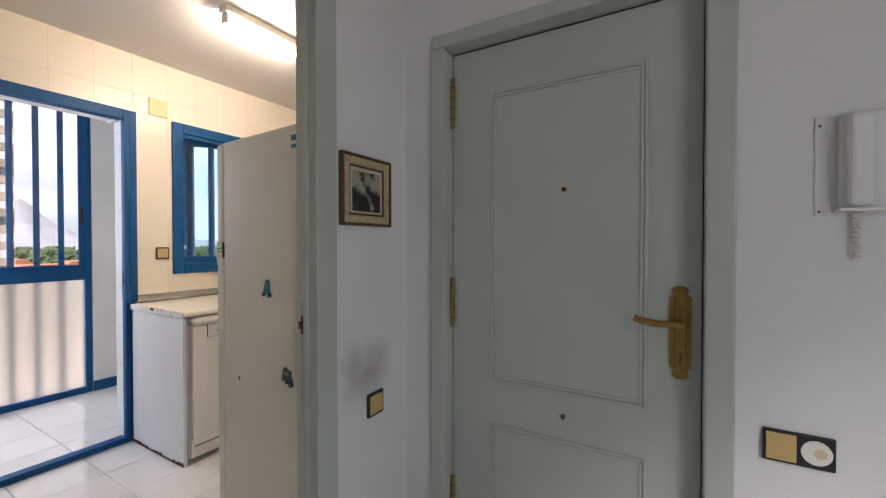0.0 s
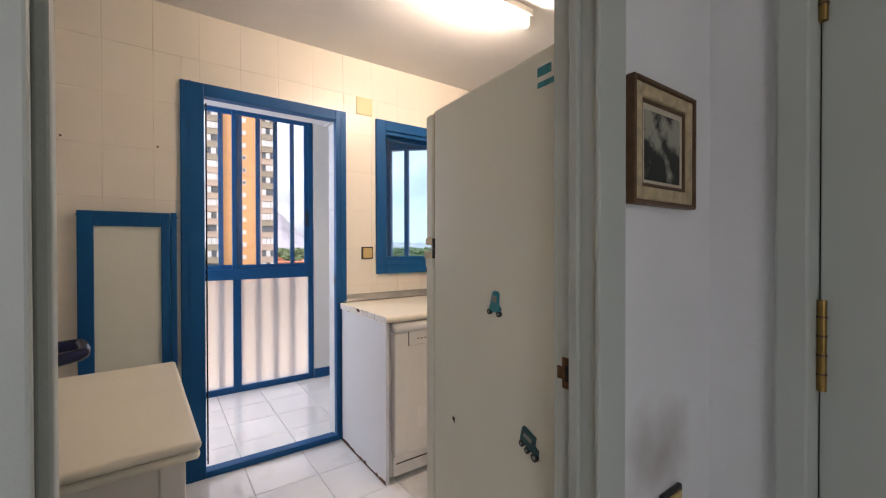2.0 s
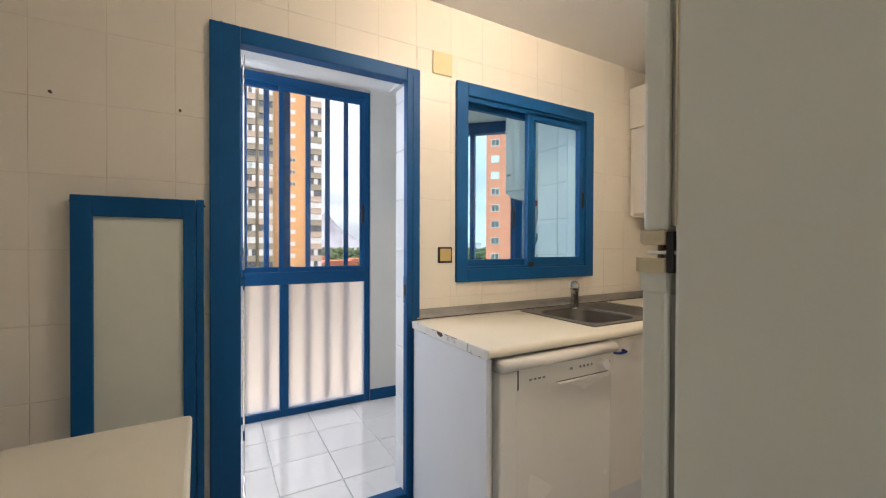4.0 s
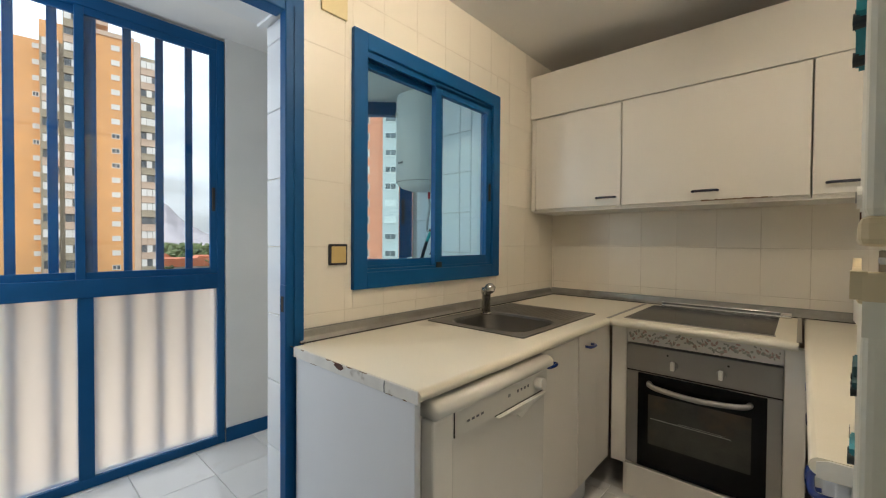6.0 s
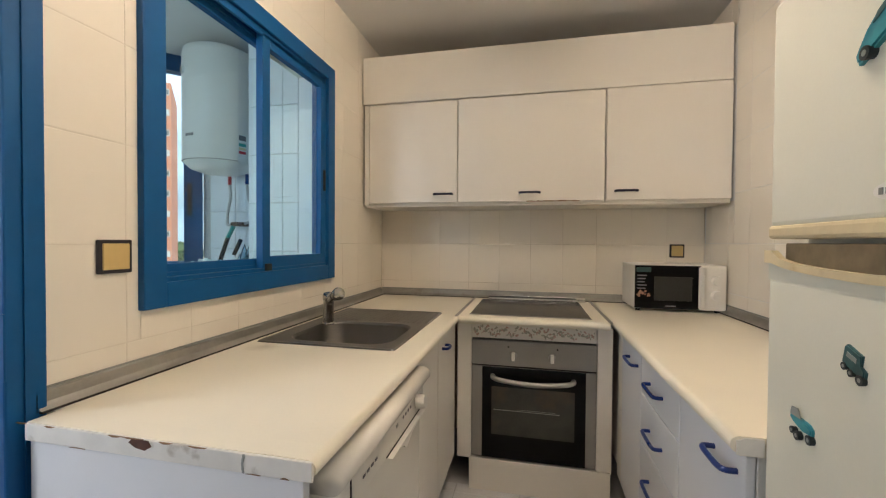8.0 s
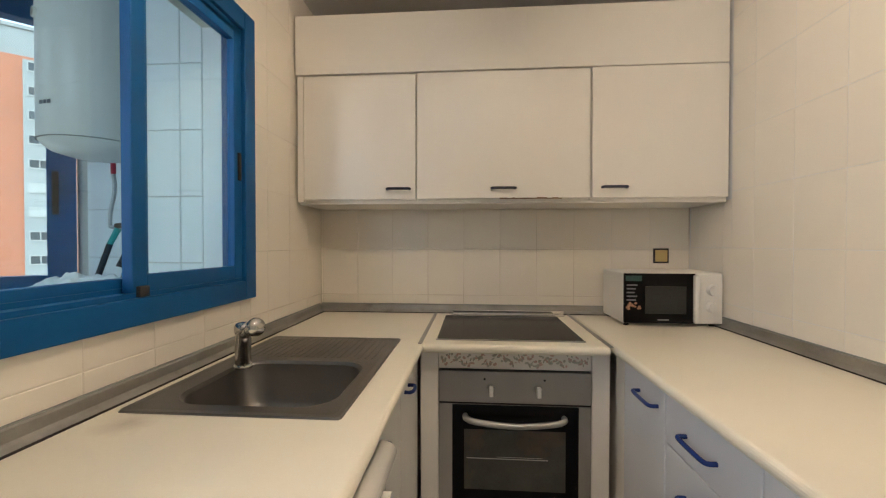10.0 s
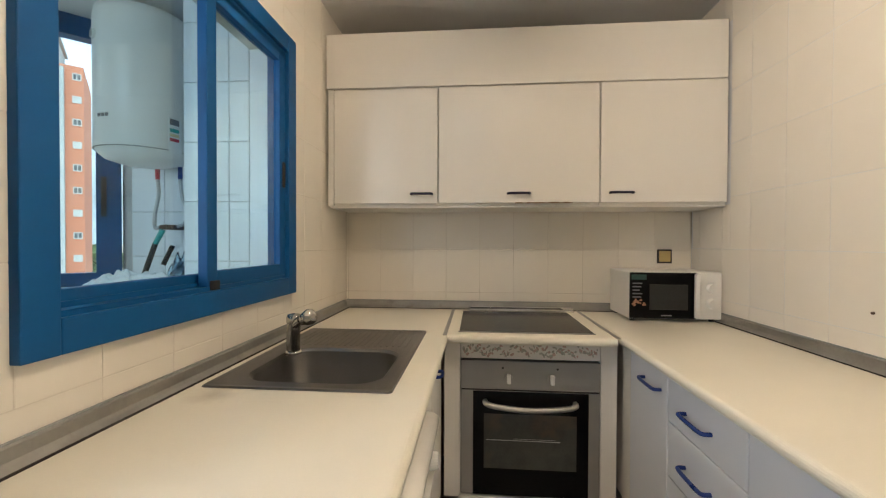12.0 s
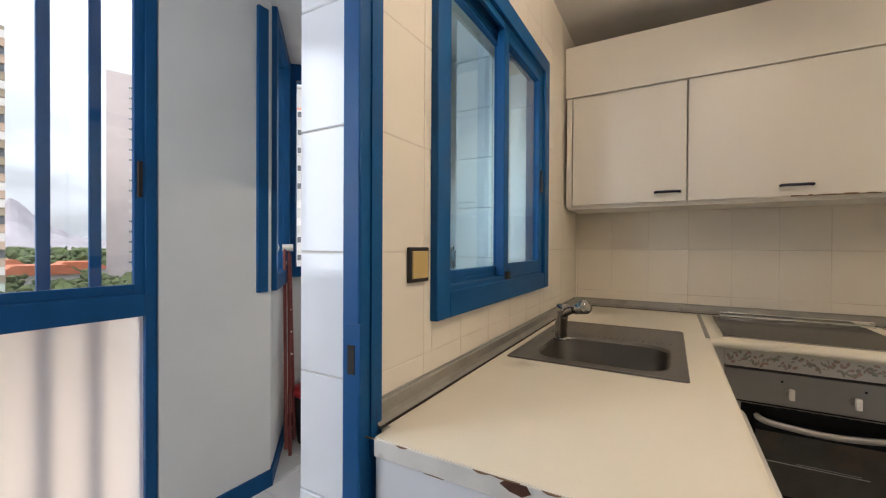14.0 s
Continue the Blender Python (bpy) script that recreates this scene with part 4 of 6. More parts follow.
part("deck", shell(loops[:4], False), SINK, sk)
part("rim", shell([loops[3], rr_loop(BX0 - 0.004, BX1 + 0.004, BY0 - 0.004, BY1 + 0.004, 0.083, ZT - 0.0005), loops[4]], False), SINK, sk, "polished rim of the bowl", True)
part("bowl", shell(loops[4:], True), SINK, sk, "", True)
for i in range(20):
    x = -4.83 + i * 0.0225
    part("drainer_ridge", box(x, x + 0.009, 3.475, 3.725, ZT + 0.003, ZT + 0.0048, 0.001, 1), SINK, sk)
part("drain", lathe([(0.001, 0.004), (0.03, 0.004), (0.036, 0.002), (0.036, 0.0)], (-4.60, 3.26, ZT - 0.155), 20), CHROME, sk)
tp = thing("tap", (-4.765, 3.36, ZT), "chrome mixer tap with a pull-out head", "tap")
part("base", lathe([(0.028, 0.003), (0.028, 0.010), (0.0235, 0.014)], (-4.765, 3.36, ZT), 24), TAPM, tp, "", True)
part("body", sweep([(-4.765, 3.36, ZT + 0.012), (-4.765, 3.36, ZT + 0.05), (-4.762, 3.357, ZT + 0.09), (-4.755, 3.349, ZT + 0.118)], 0.0225, 18), TAPM, tp, "", True)
part("cap", lathe([(0.024, 0.0), (0.0265, 0.006), (0.0265, 0.022), (0.021, 0.031), (0.004, 0.034)], (-4.757, 3.351, ZT + 0.108), 24), TAPM, tp, "", True)
part("spout", sweep([(-4.752, 3.346, ZT + 0.105), (-4.725, 3.316, ZT + 0.122), (-4.69, 3.277, ZT + 0.138)], 0.015, 16), TAPM, tp, "", True)
part("spray_head", rod((-4.697, 3.285, ZT + 0.134), (-4.655, 3.238, ZT + 0.152), 0.0185, 0.025, 24), TAPM, tp, "", True)
part("spray_rim", rod((-4.655, 3.238, ZT + 0.152), (-4.650, 3.2325, ZT + 0.154), 0.025, 0.022, 24), TAPM, tp, "", True)

# hall-side base units
u = unit("base_unit", (-3.2, 3.55, 0), "white laminate base unit with a blue handle", (RF + 0.02, -2.95, 3.39, 4.36, 0.15, 0.835), [((RF, RF + 0.019, 3.392, 3.70, 0.155, 0.83), LAMC)])
part("filler", box(RF + 0.001, RF + 0.019, 3.703, 3.785, 0.155, 0.83, 0.002), LAM, u)
grip(u, (RF, 3.565, 0.768), (RF, 3.435, 0.768), (-0.026, 0, 0))
u = thing("drawer_unit", (-3.2, 3.2, 0), "white laminate drawer unit with four drawers and blue handles", "kitchen unit", "fitted kitchen units")
part("body", box(RF + 0.02, -2.95, 3.0, 3.388, 0.15, 0.835, 0.002), LAM, u)
for z0, z1 in ((0.688, 0.83), (0.512, 0.684), (0.336, 0.508), (0.155, 0.332)):
    dfr = part("drawer_front", box(RF, RF + 0.019, 3.004, 3.386, z0, z1, 0.003), LAMC, u)
    zh = (z0 + z1) / 2 - 0.005
    grip(dfr, (RF, 3.275, zh), (RF, 3.145, zh), (-0.026, 0, 0))
u = unit("base_unit", (-3.2, 2.8, 0), "white laminate base unit beside the fridge with a blue handle", (RF + 0.02, -2.95, 2.66, 2.998, 0.15, 0.835), [((RF, RF + 0.019, 2.66, 3.0, 0.155, 0.83), LAMC)])
grip(u, (RF, 2.79, 0.785), (RF, 2.69, 0.785), (-0.028, 0, 0))
single("plinth", box(-3.46, -3.445, 2.66, 3.77, 0, 0.148, 0.001), LAM, (-3.45, 3.2, 0), "white laminate plinth under the units", "plinth")

# wall cabinets
CF = 4.05
spans = ((-4.872, -4.338, "wall cabinet with one white laminate door"), (-4.332, -3.546, "wide wall cabinet with a chipped lower door edge"), (-3.538, -2.952, "wall cabinet with one white laminate door beside the wall"))
for i, (a, b, lab) in enumerate(spans):
    c = thing("wall_cabinet", ((a + b) / 2, 4.2, 1.45), lab, "wall cabinet", "wall cabinets")
    part("body", box(a - 0.002, b + 0.002, CF + 0.0195, 4.38, 1.45, 2.07, 0.002), LAM, c)
    do = part("door", box(a, b, CF, CF + 0.019, 1.46, 2.04 + 0.003 * i, 0.003), LAM, c)
    hx = ((-4.47, -4.365), (-3.985, -3.88), (-3.493, -3.388))[i]
    grip(do, (hx[0], CF, 1.507), (hx[1], CF, 1.507), (0, -0.022, 0), material=INDIGO)
    if i == 1:
        ch, x, rnd = bmesh.new(), -3.95, random.Random(3)
        while x < -3.68:
            s = rnd.uniform(0.012, 0.03)
            bx(ch, x, x + s, CF - 0.002, CF + 0.003, 1.458, 1.4605 + rnd.uniform(0.0005, 0.005))
            x += s
        part("chipped_edge", ch, CHIP, do, "bare chipboard along the chipped edge")
single("bottom_board", box(-4.90, -2.948, CF + 0.021, 4.38, 1.44, 1.4495, 0.001), LAM, (-3.9, 4.2, 1.44), "white laminate board under the wall cabinets", "board")
single("side_filler", box(-4.905, -4.876, CF + 0.005, 4.38, 1.45, 2.045, 0.001), LAM, (-4.89, 4.2, 1.45), "white laminate filler beside the wall cabinets", "filler")
single("fascia_board", box(-4.912, -2.955, CF - 0.003, CF + 0.016, 2.049, 2.325, 0.002), LAM, (-3.9, CF, 2.05), "long white laminate fascia above the wall cabinets", "fascia")
single("extractor_housing", box(-4.33, -3.55, CF + 0.02, 4.38, 2.048, 2.30, 0.002), LAM, (-3.9, 4.2, 2.05), "white cover behind the fascia", "panel")

# microwave
mw = thing("microwave", (-3.16, 4.22, ZT), "white microwave with a black glass door on the worktop", "microwave")
part("body", box(-3.385, -2.948, 4.095, 4.372, ZT + 0.012, 1.122, 0.006), WPLAS, mw)
for x in (-3.36, -2.98):
    for y in (4.12, 4.34):
        part("foot", rod((x, y, ZT), (x, y, ZT + 0.014), 0.012), DARK, mw)
md = part("door", box(-3.382, -3.068, 4.082, 4.096, ZT + 0.016, 1.118, 0.003), BLACK, mw, "black glass door")
part("door_window", box(-3.29, -3.11, 4.0805, 4.083, 0.935, 1.06, 0.001), mat("dark_mesh_window", (0.016, 0.017, 0.016), 0.3, var=0.5, scale=200, bump=0), md)
part("door_handle", box(-3.082, -3.058, 4.062, 4.084, ZT + 0.02, 1.112, 0.006), WPLAS, md, "white upright handle")
part("door_handle_end", box(-3.076, -3.058, 4.06, 4.09, 1.078, 1.114, 0.004), WPLAS, md)
part("sticker", box(-3.376, -3.305, 4.0808, 4.0822, 1.083, 1.108, 0), mat("dark_green_sticker", (0.012, 0.055, 0.05), 0.4, var=0.3, scale=80, bump=0), md, "dark green advertising sticker")
for i in range(5):
    part("printed_line", box(-3.372, -3.325 - 0.006 * (i % 3), 4.0804, 4.0812, 1.062 - i * 0.017, 1.068 - i * 0.017, 0), INK, md)
fd = bmesh.new()
rnd = random.Random(8)
for i in range(12):
    bmesh.ops.create_icosphere(fd, subdivisions=1, radius=rnd.uniform(0.005, 0.011), matrix=Matrix.Translation((rnd.uniform(-3.372, -3.31), 4.0808, rnd.uniform(0.955, 0.985))) @ Matrix.Diagonal((1, 0.12, 0.8, 1)))
part("food_picture", fd, mat("food_print", (0.42, 0.20, 0.11), 0.5, var=0.7, scale=70, bump=0), md)
part("brand_mark", box(-3.235, -3.185, 4.0806, 4.083, 0.905, 0.910, 0), RUBBER, md)
ct = part("control_strip", box(-3.064, -2.952, 4.084, 4.096, ZT + 0.016, 1.118, 0.003), WPLAS, mw)
for z in (1.045, 0.968):
    kn = part("knob", rod((-2.998, 4.085, z), (-2.998, 4.062, z), 0.026, 0.023, 28), WPLAS, ct, "round white knob")
    part("pointer", box(-3.0005, -2.9955, 4.0605, 4.063, z, z + 0.02, 0), WPLAS, kn)

# fridge
fr = thing("fridge", (-3.534, 2.15, 0), "aged off-white fridge-freezer with yellowed trims", "fridge")
FX, FY0, FY1, FZ = -3.478, 2.15, 2.638, 1.66
part("body", box(FX, -2.975, FY0, FY1, 0.04, FZ, 0.008), FRIDGE, fr)
part("gasket", box(FX - 0.012, FX, FY0 + 0.01, FY1 - 0.01, 0.07, 1.168, 0.002), RUBBER, fr)
part("gasket", box(FX - 0.012, FX, FY0 + 0.01, FY1 - 0.01, 1.27, FZ - 0.01, 0.002), RUBBER, fr)
fdz = part("freezer_door", box(-3.5340, FX - 0.012, FY0 + 0.002, FY1, 1.262, FZ - 0.002, 0.01, 3), FRIDGE, fr)
part("lower_trim", box(-3.5370, FX - 0.014, FY0, FY1, 1.242, 1.266, 0.006), YELP, fdz, "yellowed plastic trim")
ldz = part("fridge_door", box(-3.5340, FX - 0.012, FY0 + 0.002, FY1, 0.06, 1.174, 0.008, 3), FRIDGE, fr)
lip = bmesh.new()
pts = [(FY1, 1.200, 1.222), (FY1 - 0.025, 1.200, 1.222), (FY1 - 0.036, 1.198, 1.216), (FY1 - 0.05, 1.195, 1.209), (FY1 - 0.09, 1.191, 1.203), (FY1 - 0.16, 1.187, 1.199), (FY1 - 0.25, 1.185, 1.197), (FY0 + 0.16, 1.187, 1.199),
       (FY0 + 0.09, 1.191, 1.203), (FY0 + 0.05, 1.195, 1.209), (FY0 + 0.036, 1.198, 1.216), (FY0 + 0.025, 1.200, 1.222), (FY0, 1.200, 1.222)]
part("door_shoulder", prism([(y, a) for y, a, b in pts] + [(FY0 + 0.002, 1.170), (FY1, 1.170)], "x", -3.5338, FX - 0.0122), FRIDGE, ldz)
ol = [(y, a) for y, a, b in pts] + [(y, b) for y, a, b in reversed(pts)]
part("grip_lip", prism(ol, "x", -3.5410, -3.5310), YELP, ldz, "curved yellowed grip lip")
part("grip_recess", box(-3.512, FX - 0.0125, FY0 + 0.012, FY1 - 0.006, 1.175, 1.235, 0.002), RECESS, ldz, "shaded recess behind the grip")
part("grip_block", box(-3.5370, FX - 0.014, FY0, FY0 + 0.012, 1.196, 1.222, 0.003), YELP, ldz, "yellowed plastic block")
hg = part("hinge", box(-3.525, -3.466, FY0 + 0.004, FY0 + 0.03, 1.228, 1.233, 0.001), WPLAS, fr, "bare metal middle hinge")
part("hinge_pin", rod((-3.507, FY0 + 0.015, 1.205), (-3.507, FY0 + 0.015, 1.25), 0.006), GILTD, hg)
# dark block puts in the shade of the gap between door and body
part("hinge_recess", box(-3.4895, -3.4795, FY0 - 0.0006, FY0 + 0.02, 1.20, 1.262, 0.001), DARK, fr, "dark block for the shaded gap round the hinge")
part("grime_line", box(-3.4765, -3.4735, FY0 - 0.0008, FY0 + 0.001, 1.27, 1.655, 0), YELP, fr, "yellowed edge of the body")
part("rust_spot", prism([(-3.372, 0.745), (-3.362, 0.742), (-3.360, 0.728), (-3.367, 0.732), (-3.372, 0.737)], "y", FY0 - 0.001, FY0 + 0.001), DARK, fr)
sticker = part("sticker", box(-3.03, -2.968, FY0 - 0.001, FY0 + 0.001, 1.578, 1.63, 0), WPLAS, fr, "blue and white energy sticker")
part("sticker_band", box(-3.03, -2.968, FY0 - 0.0015, FY0 - 0.0008, 1.578, 1.590, 0), TEAL, sticker)
part("sticker_band", box(-3.03, -2.99, FY0 - 0.0015, FY0 - 0.0008, 1.602, 1.622, 0), TEAL, sticker)
bp_ = part("badge", prism([(2.342 + 0.040 * math.cos(a), 1.296 + 0.012 * math.sin(a)) for a in [i * 0.314 for i in range(20)]], "x", -3.5380, -3.5330), WPLAS, fdz, "oval maker's badge")
for i in range(6):
    part("badge_mark", box(-3.5392, -3.5378, 2.313 + i * 0.0105, 2.319 + i * 0.0105, 1.292, 1.300, 0), RUBBER, bp_)
part("mark", boxes((-3.5355, -3.5330, 2.345, 2.349, 1.268, 1.280), (-3.5355, -3.5330, 2.335, 2.341, 1.268, 1.276)), BURN, fdz)


SPORTS = ("body", [(-0.62, -0.14), (-0.60, 0.02), (-0.44, 0.12), (-0.22, 0.16), (0.02, 0.30), (0.24, 0.31), (0.44, 0.18), (0.60, 0.14), (0.64, 0.0), (0.58, -0.14)]), ("window", [(-0.10, 0.17), (0.04, 0.26), (0.20, 0.27), (0.32, 0.17)]), ((-0.38, -0.12, 0.11), (0.38, -0.12, 0.11))
JEEP = ("body", [(-0.46, -0.10), (-0.46, 0.42), (-0.40, 0.50), (0.26, 0.44), (0.28, 0.12), (0.50, 0.06), (0.52, -0.14), (0.10, -0.20)]), ("window", [(-0.30, 0.16), (-0.28, 0.32), (0.14, 0.29), (0.15, 0.14)]), ((-0.30, -0.18, 0.12), (0.02, -0.24, 0.12), (0.42, -0.24, 0.16))
PICKUP = ("body", [(-0.46, 0.06), (-0.48, 0.18), (-0.06, 0.16), (0.36, 0.12), (0.52, 0.02), (0.50, -0.14), (0.10, -0.16), (-0.30, -0.04)]), ("window", [(-0.42, 0.18), (-0.34, 0.40), (-0.02, 0.42), (0.10, 0.16)]), ((-0.34, -0.26, 0.10), (-0.12, -0.34, 0.13), (0.44, -0.26, 0.13))
TRUCK = ("body", [(-0.34, -0.36), (-0.36, -0.14), (-0.22, -0.06), (-0.20, 0.42), (-0.12, 0.52), (0.12, 0.52), (0.20, 0.42), (0.22, -0.06), (0.36, -0.14), (0.34, -0.36)]), ("window", [(-0.13, 0.06), (-0.14, 0.34), (0.14, 0.34), (0.13, 0.06)]), ((-0.30, -0.38, 0.12), (0.30, -0.38, 0.12))


def magnet(loc, m, s, shape, material, glass, label):
    """A small moulded magnet in the shape of a vehicle: body, window and wheels."""
    t = thing("magnet", loc, label, "magnet", "fridge magnets")
    m = TURNED @ Matrix.Translation(loc) @ m @ Matrix.Scale(s, 4)

    def put(nm, bm, mt):
        bmesh.ops.transform(bm, matrix=m, verts=bm.verts)
        part(nm, bm, mt, t)
    body = prism(shape[0][1], "y", -0.10, 0.0)
    bmesh.ops.bevel(body, geom=[e for e in body.edges if all(v.co.y < -0.09 for v in e.verts)], offset=0.035, segments=2, affect="EDGES")
    put("body", body, material)
    put("window", prism(shape[1][1], "y", -0.112, -0.09), glass)
    for x, z, r in shape[2]:
        put("wheel", rod((x, -0.13, z), (x, 0.0, z), r, r * 0.9, n=14), TYRE)
        put("hub", rod((x, -0.136, z), (x, -0.128, z), r * 0.45, n=10), RUBBER)


TURNED = Matrix.Translation((-3.534, 2.15, 0)) @ Matrix.Rotation(radians(-4), 4, "Z") @ Matrix.Translation((3.534, -2.15, 0))
fr.rotation_euler.z = radians(-4)
FRONT = Matrix.Rotation(radians(-90), 4, "Z")
magnet((-3.173, FY0, 1.096), Matrix.Rotation(radians(4), 4, "Y"), 0.060, TRUCK, TEAL, RUBBER, "teal truck-shaped magnet on the fridge side")
magnet((-3.055, FY0, 0.797), Matrix.Rotation(radians(15), 4, "Y"), 0.060, JEEP, TEALD, RUBBER, "dark teal vehicle-shaped magnet on the fridge side")
magnet((-3.534, 2.368, 1.488), FRONT @ Matrix.Rotation(radians(-24), 4, "Y"), 0.080, SPORTS, TEAL, TEALD, "teal sports-car magnet on the freezer door")
magnet((-3.534, 2.41, 1.079), FRONT @ Matrix.Rotation(radians(14), 4, "Y"), 0.043, JEEP, TEALD, RUBBER, "dark teal jeep-shaped magnet on the fridge door")
magnet((-3.534, 2.52, 0.955), FRONT @ Matrix.Rotation(radians(-4), 4, "Y"), 0.056, PICKUP, TEAL, RUBBER, "teal pick-up-shaped magnet on the fridge door")


# ---- switches, sockets, covers ----
def switch(loc, wall, label, s=0.082):
    """wall: the direction that the plate faces."""
    t = thing("light_switch", loc, label, "switch", "switches and sockets")
    turn = Matrix.Translation(loc) @ {"+x": Matrix.Rotation(radians(90), 4, "Z"), "-y": Matrix.Identity(4)}[wall]
    for nm, bm, mt in (("frame", bx(bmesh.new(), -s / 2, s / 2, -0.010, 0.0, -s / 2, s / 2, 0.003), SWBLK), ("rocker", bx(bmesh.new(), -s * 0.39, s * 0.39, -0.0135, -0.008, -s * 0.39, s * 0.39, 0.002), SWBEI)):
        bmesh.ops.transform(bm, matrix=turn, verts=bm.verts)
        part(nm, bm, mt, t)
    return t


switch((XL, 2.582, 1.192), "+x", "square ochre light switch with a black frame on tiles")
switch((-3.088, YB, 1.19), "-y", "square ochre wall plate with a black frame above the microwave", 0.078)
switch((-2.86, 2.335, 0.675), "+x", "square ochre light switch with a black frame on white plaster", 0.085)
t2 = thing("double_switch", (-1.64, 2.535, 0.737), "black double wall plate with ochre switch and round socket", "switch", "switches and sockets")
part("frame", box(-1.712, -1.570, 2.524, 2.535, 0.695, 0.778, 0.004), SWBLK, t2)
part("rocker", box(-1.706, -1.645, 2.520, 2.526, 0.702, 0.771, 0.002), SWBEI, t2)
sc_ = part("socket", rod((-1.607, 2.5235, 0.737), (-1.607, 2.520, 0.737), 0.030, 0.030, 28), WPLAS, t2, "round white socket insert")
part("pin_hole", rod((-1.600, 2.5203, 0.737), (-1.600, 2.5193, 0.737), 0.013, n=16), YELP, sc_)
single("junction_cover", box(-4.9195, -4.910, 2.508, 2.621, 2.108, 2.222, 0.003), YBOX, (XL, 2.565, 2.165), "cream plastic junction box cover high on the wall", "cover")
for y, z in ((1.087, 1.74), (1.444, 1.738)):
    single("nail", rod((XL, y, z), (XL + 0.012, y, z), 0.004, 0.005, 8), GILTD, (XL, y, z), "small dark nail in the tiled wall", "nail", "nails")
single("nail", rod((XR, 3.353, 1.05), (XR - 0.006, 3.353, 1.05), 0.004, 0.004, 8), GILTD, (XR, 3.353, 1.05), "small dark nail in the tiled wall", "nail", "nails")

# picture in the hall
pc = thing("picture", (-2.86, 2.285, 1.44), "small landscape engraving in a carved gilt frame", "picture")
PY0, PY1, PZ0, PZ1 = 2.158, 2.412, 1.318, 1.56
part("backing", box(-2.8595, -2.852, PY0 + 0.004, PY1 - 0.004, PZ0 + 0.004, PZ1 - 0.004, 0), GILTD, pc)
part("frame", frame_boxes("x", -2.859, -2.838, PY0, PY1, PZ0, PZ1, 0.009, 0.003), GILTD, pc, "dark outer moulding")
part("inner_frame", frame_boxes("x", -2.852, -2.842, PY0 + 0.009, PY1 - 0.009, PZ0 + 0.009, PZ1 - 0.009, 0.027, 0.004), GILT, pc)
part("slip", frame_boxes("x", -2.852, -2.846, PY0 + 0.037, PY1 - 0.037, PZ0 + 0.037, PZ1 - 0.037, 0.006, 0.001), GILTD, pc)
part("mount", box(-2.852, -2.8505, PY0 + 0.03, PY1 - 0.03, PZ0 + 0.03, PZ1 - 0.03, 0), MATB, pc)
part("print", box(-2.8504, -2.8495, PY0 + 0.055, PY1 - 0.055, PZ0 + 0.05, PZ1 - 0.055, 0), PRINT, pc, "dark landscape engraving")

# intercom in the hall
ic = thing("intercom", (-1.55, 2.535, 1.44), "white wall intercom handset on a plate", "intercom")
part("plate", box(-1.615, -1.40, 2.530, 2.535, 1.325, 1.565, 0.002), PLASTER, ic)
part("cradle", box(-1.575, -1.47, 2.508, 2.531, 1.335, 1.57, 0.012, 3), PLASTER, ic)
part("handset", box(-1.568, -1.522, 2.478, 2.509, 1.345, 1.562, 0.014, 3), PLASTER, ic)
part("ledge", box(-1.578, -1.42, 2.492, 2.531, 1.332, 1.340, 0.002), WPLAS, ic)
part("cord", sweep([(-1.54 + 0.006 * math.cos(i * 1.9), 2.522 + 0.006 * math.sin(i * 1.9), 1.33 - i * 0.0035) for i in range(32)], 0.0028, 5), WPLAS, ic, "coiled cord")
for z in (1.545, 1.335):
    part("screw", rod((-1.607, 2.5305, z), (-1.607, 2.528, z), 0.003, n=8), GILTD, ic)
part("speaker_slot", box(-1.495, -1.475, 2.5065, 2.5085, 1.49, 1.54, 0), DARK, ic)

# ---- table, stool, spare sash ----
tb = thing("kitchen_table", (-4.49, 1.487, 0), "cream painted folding kitchen table with rounded corners", "table")
part("tabletop", box(-4.49, -3.61, 1.113, 1.50, 0.728, 0.752, 0.011, 3), TOP, tb)
part("lower_leaf", box(-4.485, -3.615, 1.113, 1.497, 0.703, 0.726, 0.010, 3), TOP, tb)
part("second_top", box(-4.49, -3.61, 0.78, 1.109, 0.728, 0.752, 0.011, 3), TOP, tb)
part("apron", box(-4.44, -3.66, 1.43, 1.448, 0.60, 0.702, 0.003), LAM, tb)
part("apron", box(-4.44, -3.66, 0.83, 0.848, 0.60, 0.702, 0.003), LAM, tb)
part("apron", box(-3.675, -3.657, 0.83, 1.448, 0.60, 0.702, 0.003), LAM, tb)
for x in (-4.43, -3.675):
    for y in (0.84, 1.44):
        part("leg", box(x - 0.028, x + 0.028, y - 0.028, y + 0.028, 0, 0.702, 0.006), LAM, tb)
for x in (-3.68, -4.40):
    part("scuff", box(x - 0.004, x + 0.004, 1.4985, 1.5008, 0.735, 0.741, 0), BURN, tb)
tb.rotation_euler.z = radians(2.0)
st = thing("stool", (-3.95, 1.22, 0), "stool with a brown fur seat cover under the table", "stool")
seat = bmesh.new()
bx(seat, -4.12, -3.76, 1.04, 1.40, 0.42, 0.50, 0.025, 3)
part("seat", seat, FUR, st, "shaggy brown fur cover")
rnd = random.Random(21)
hair = bmesh.new()
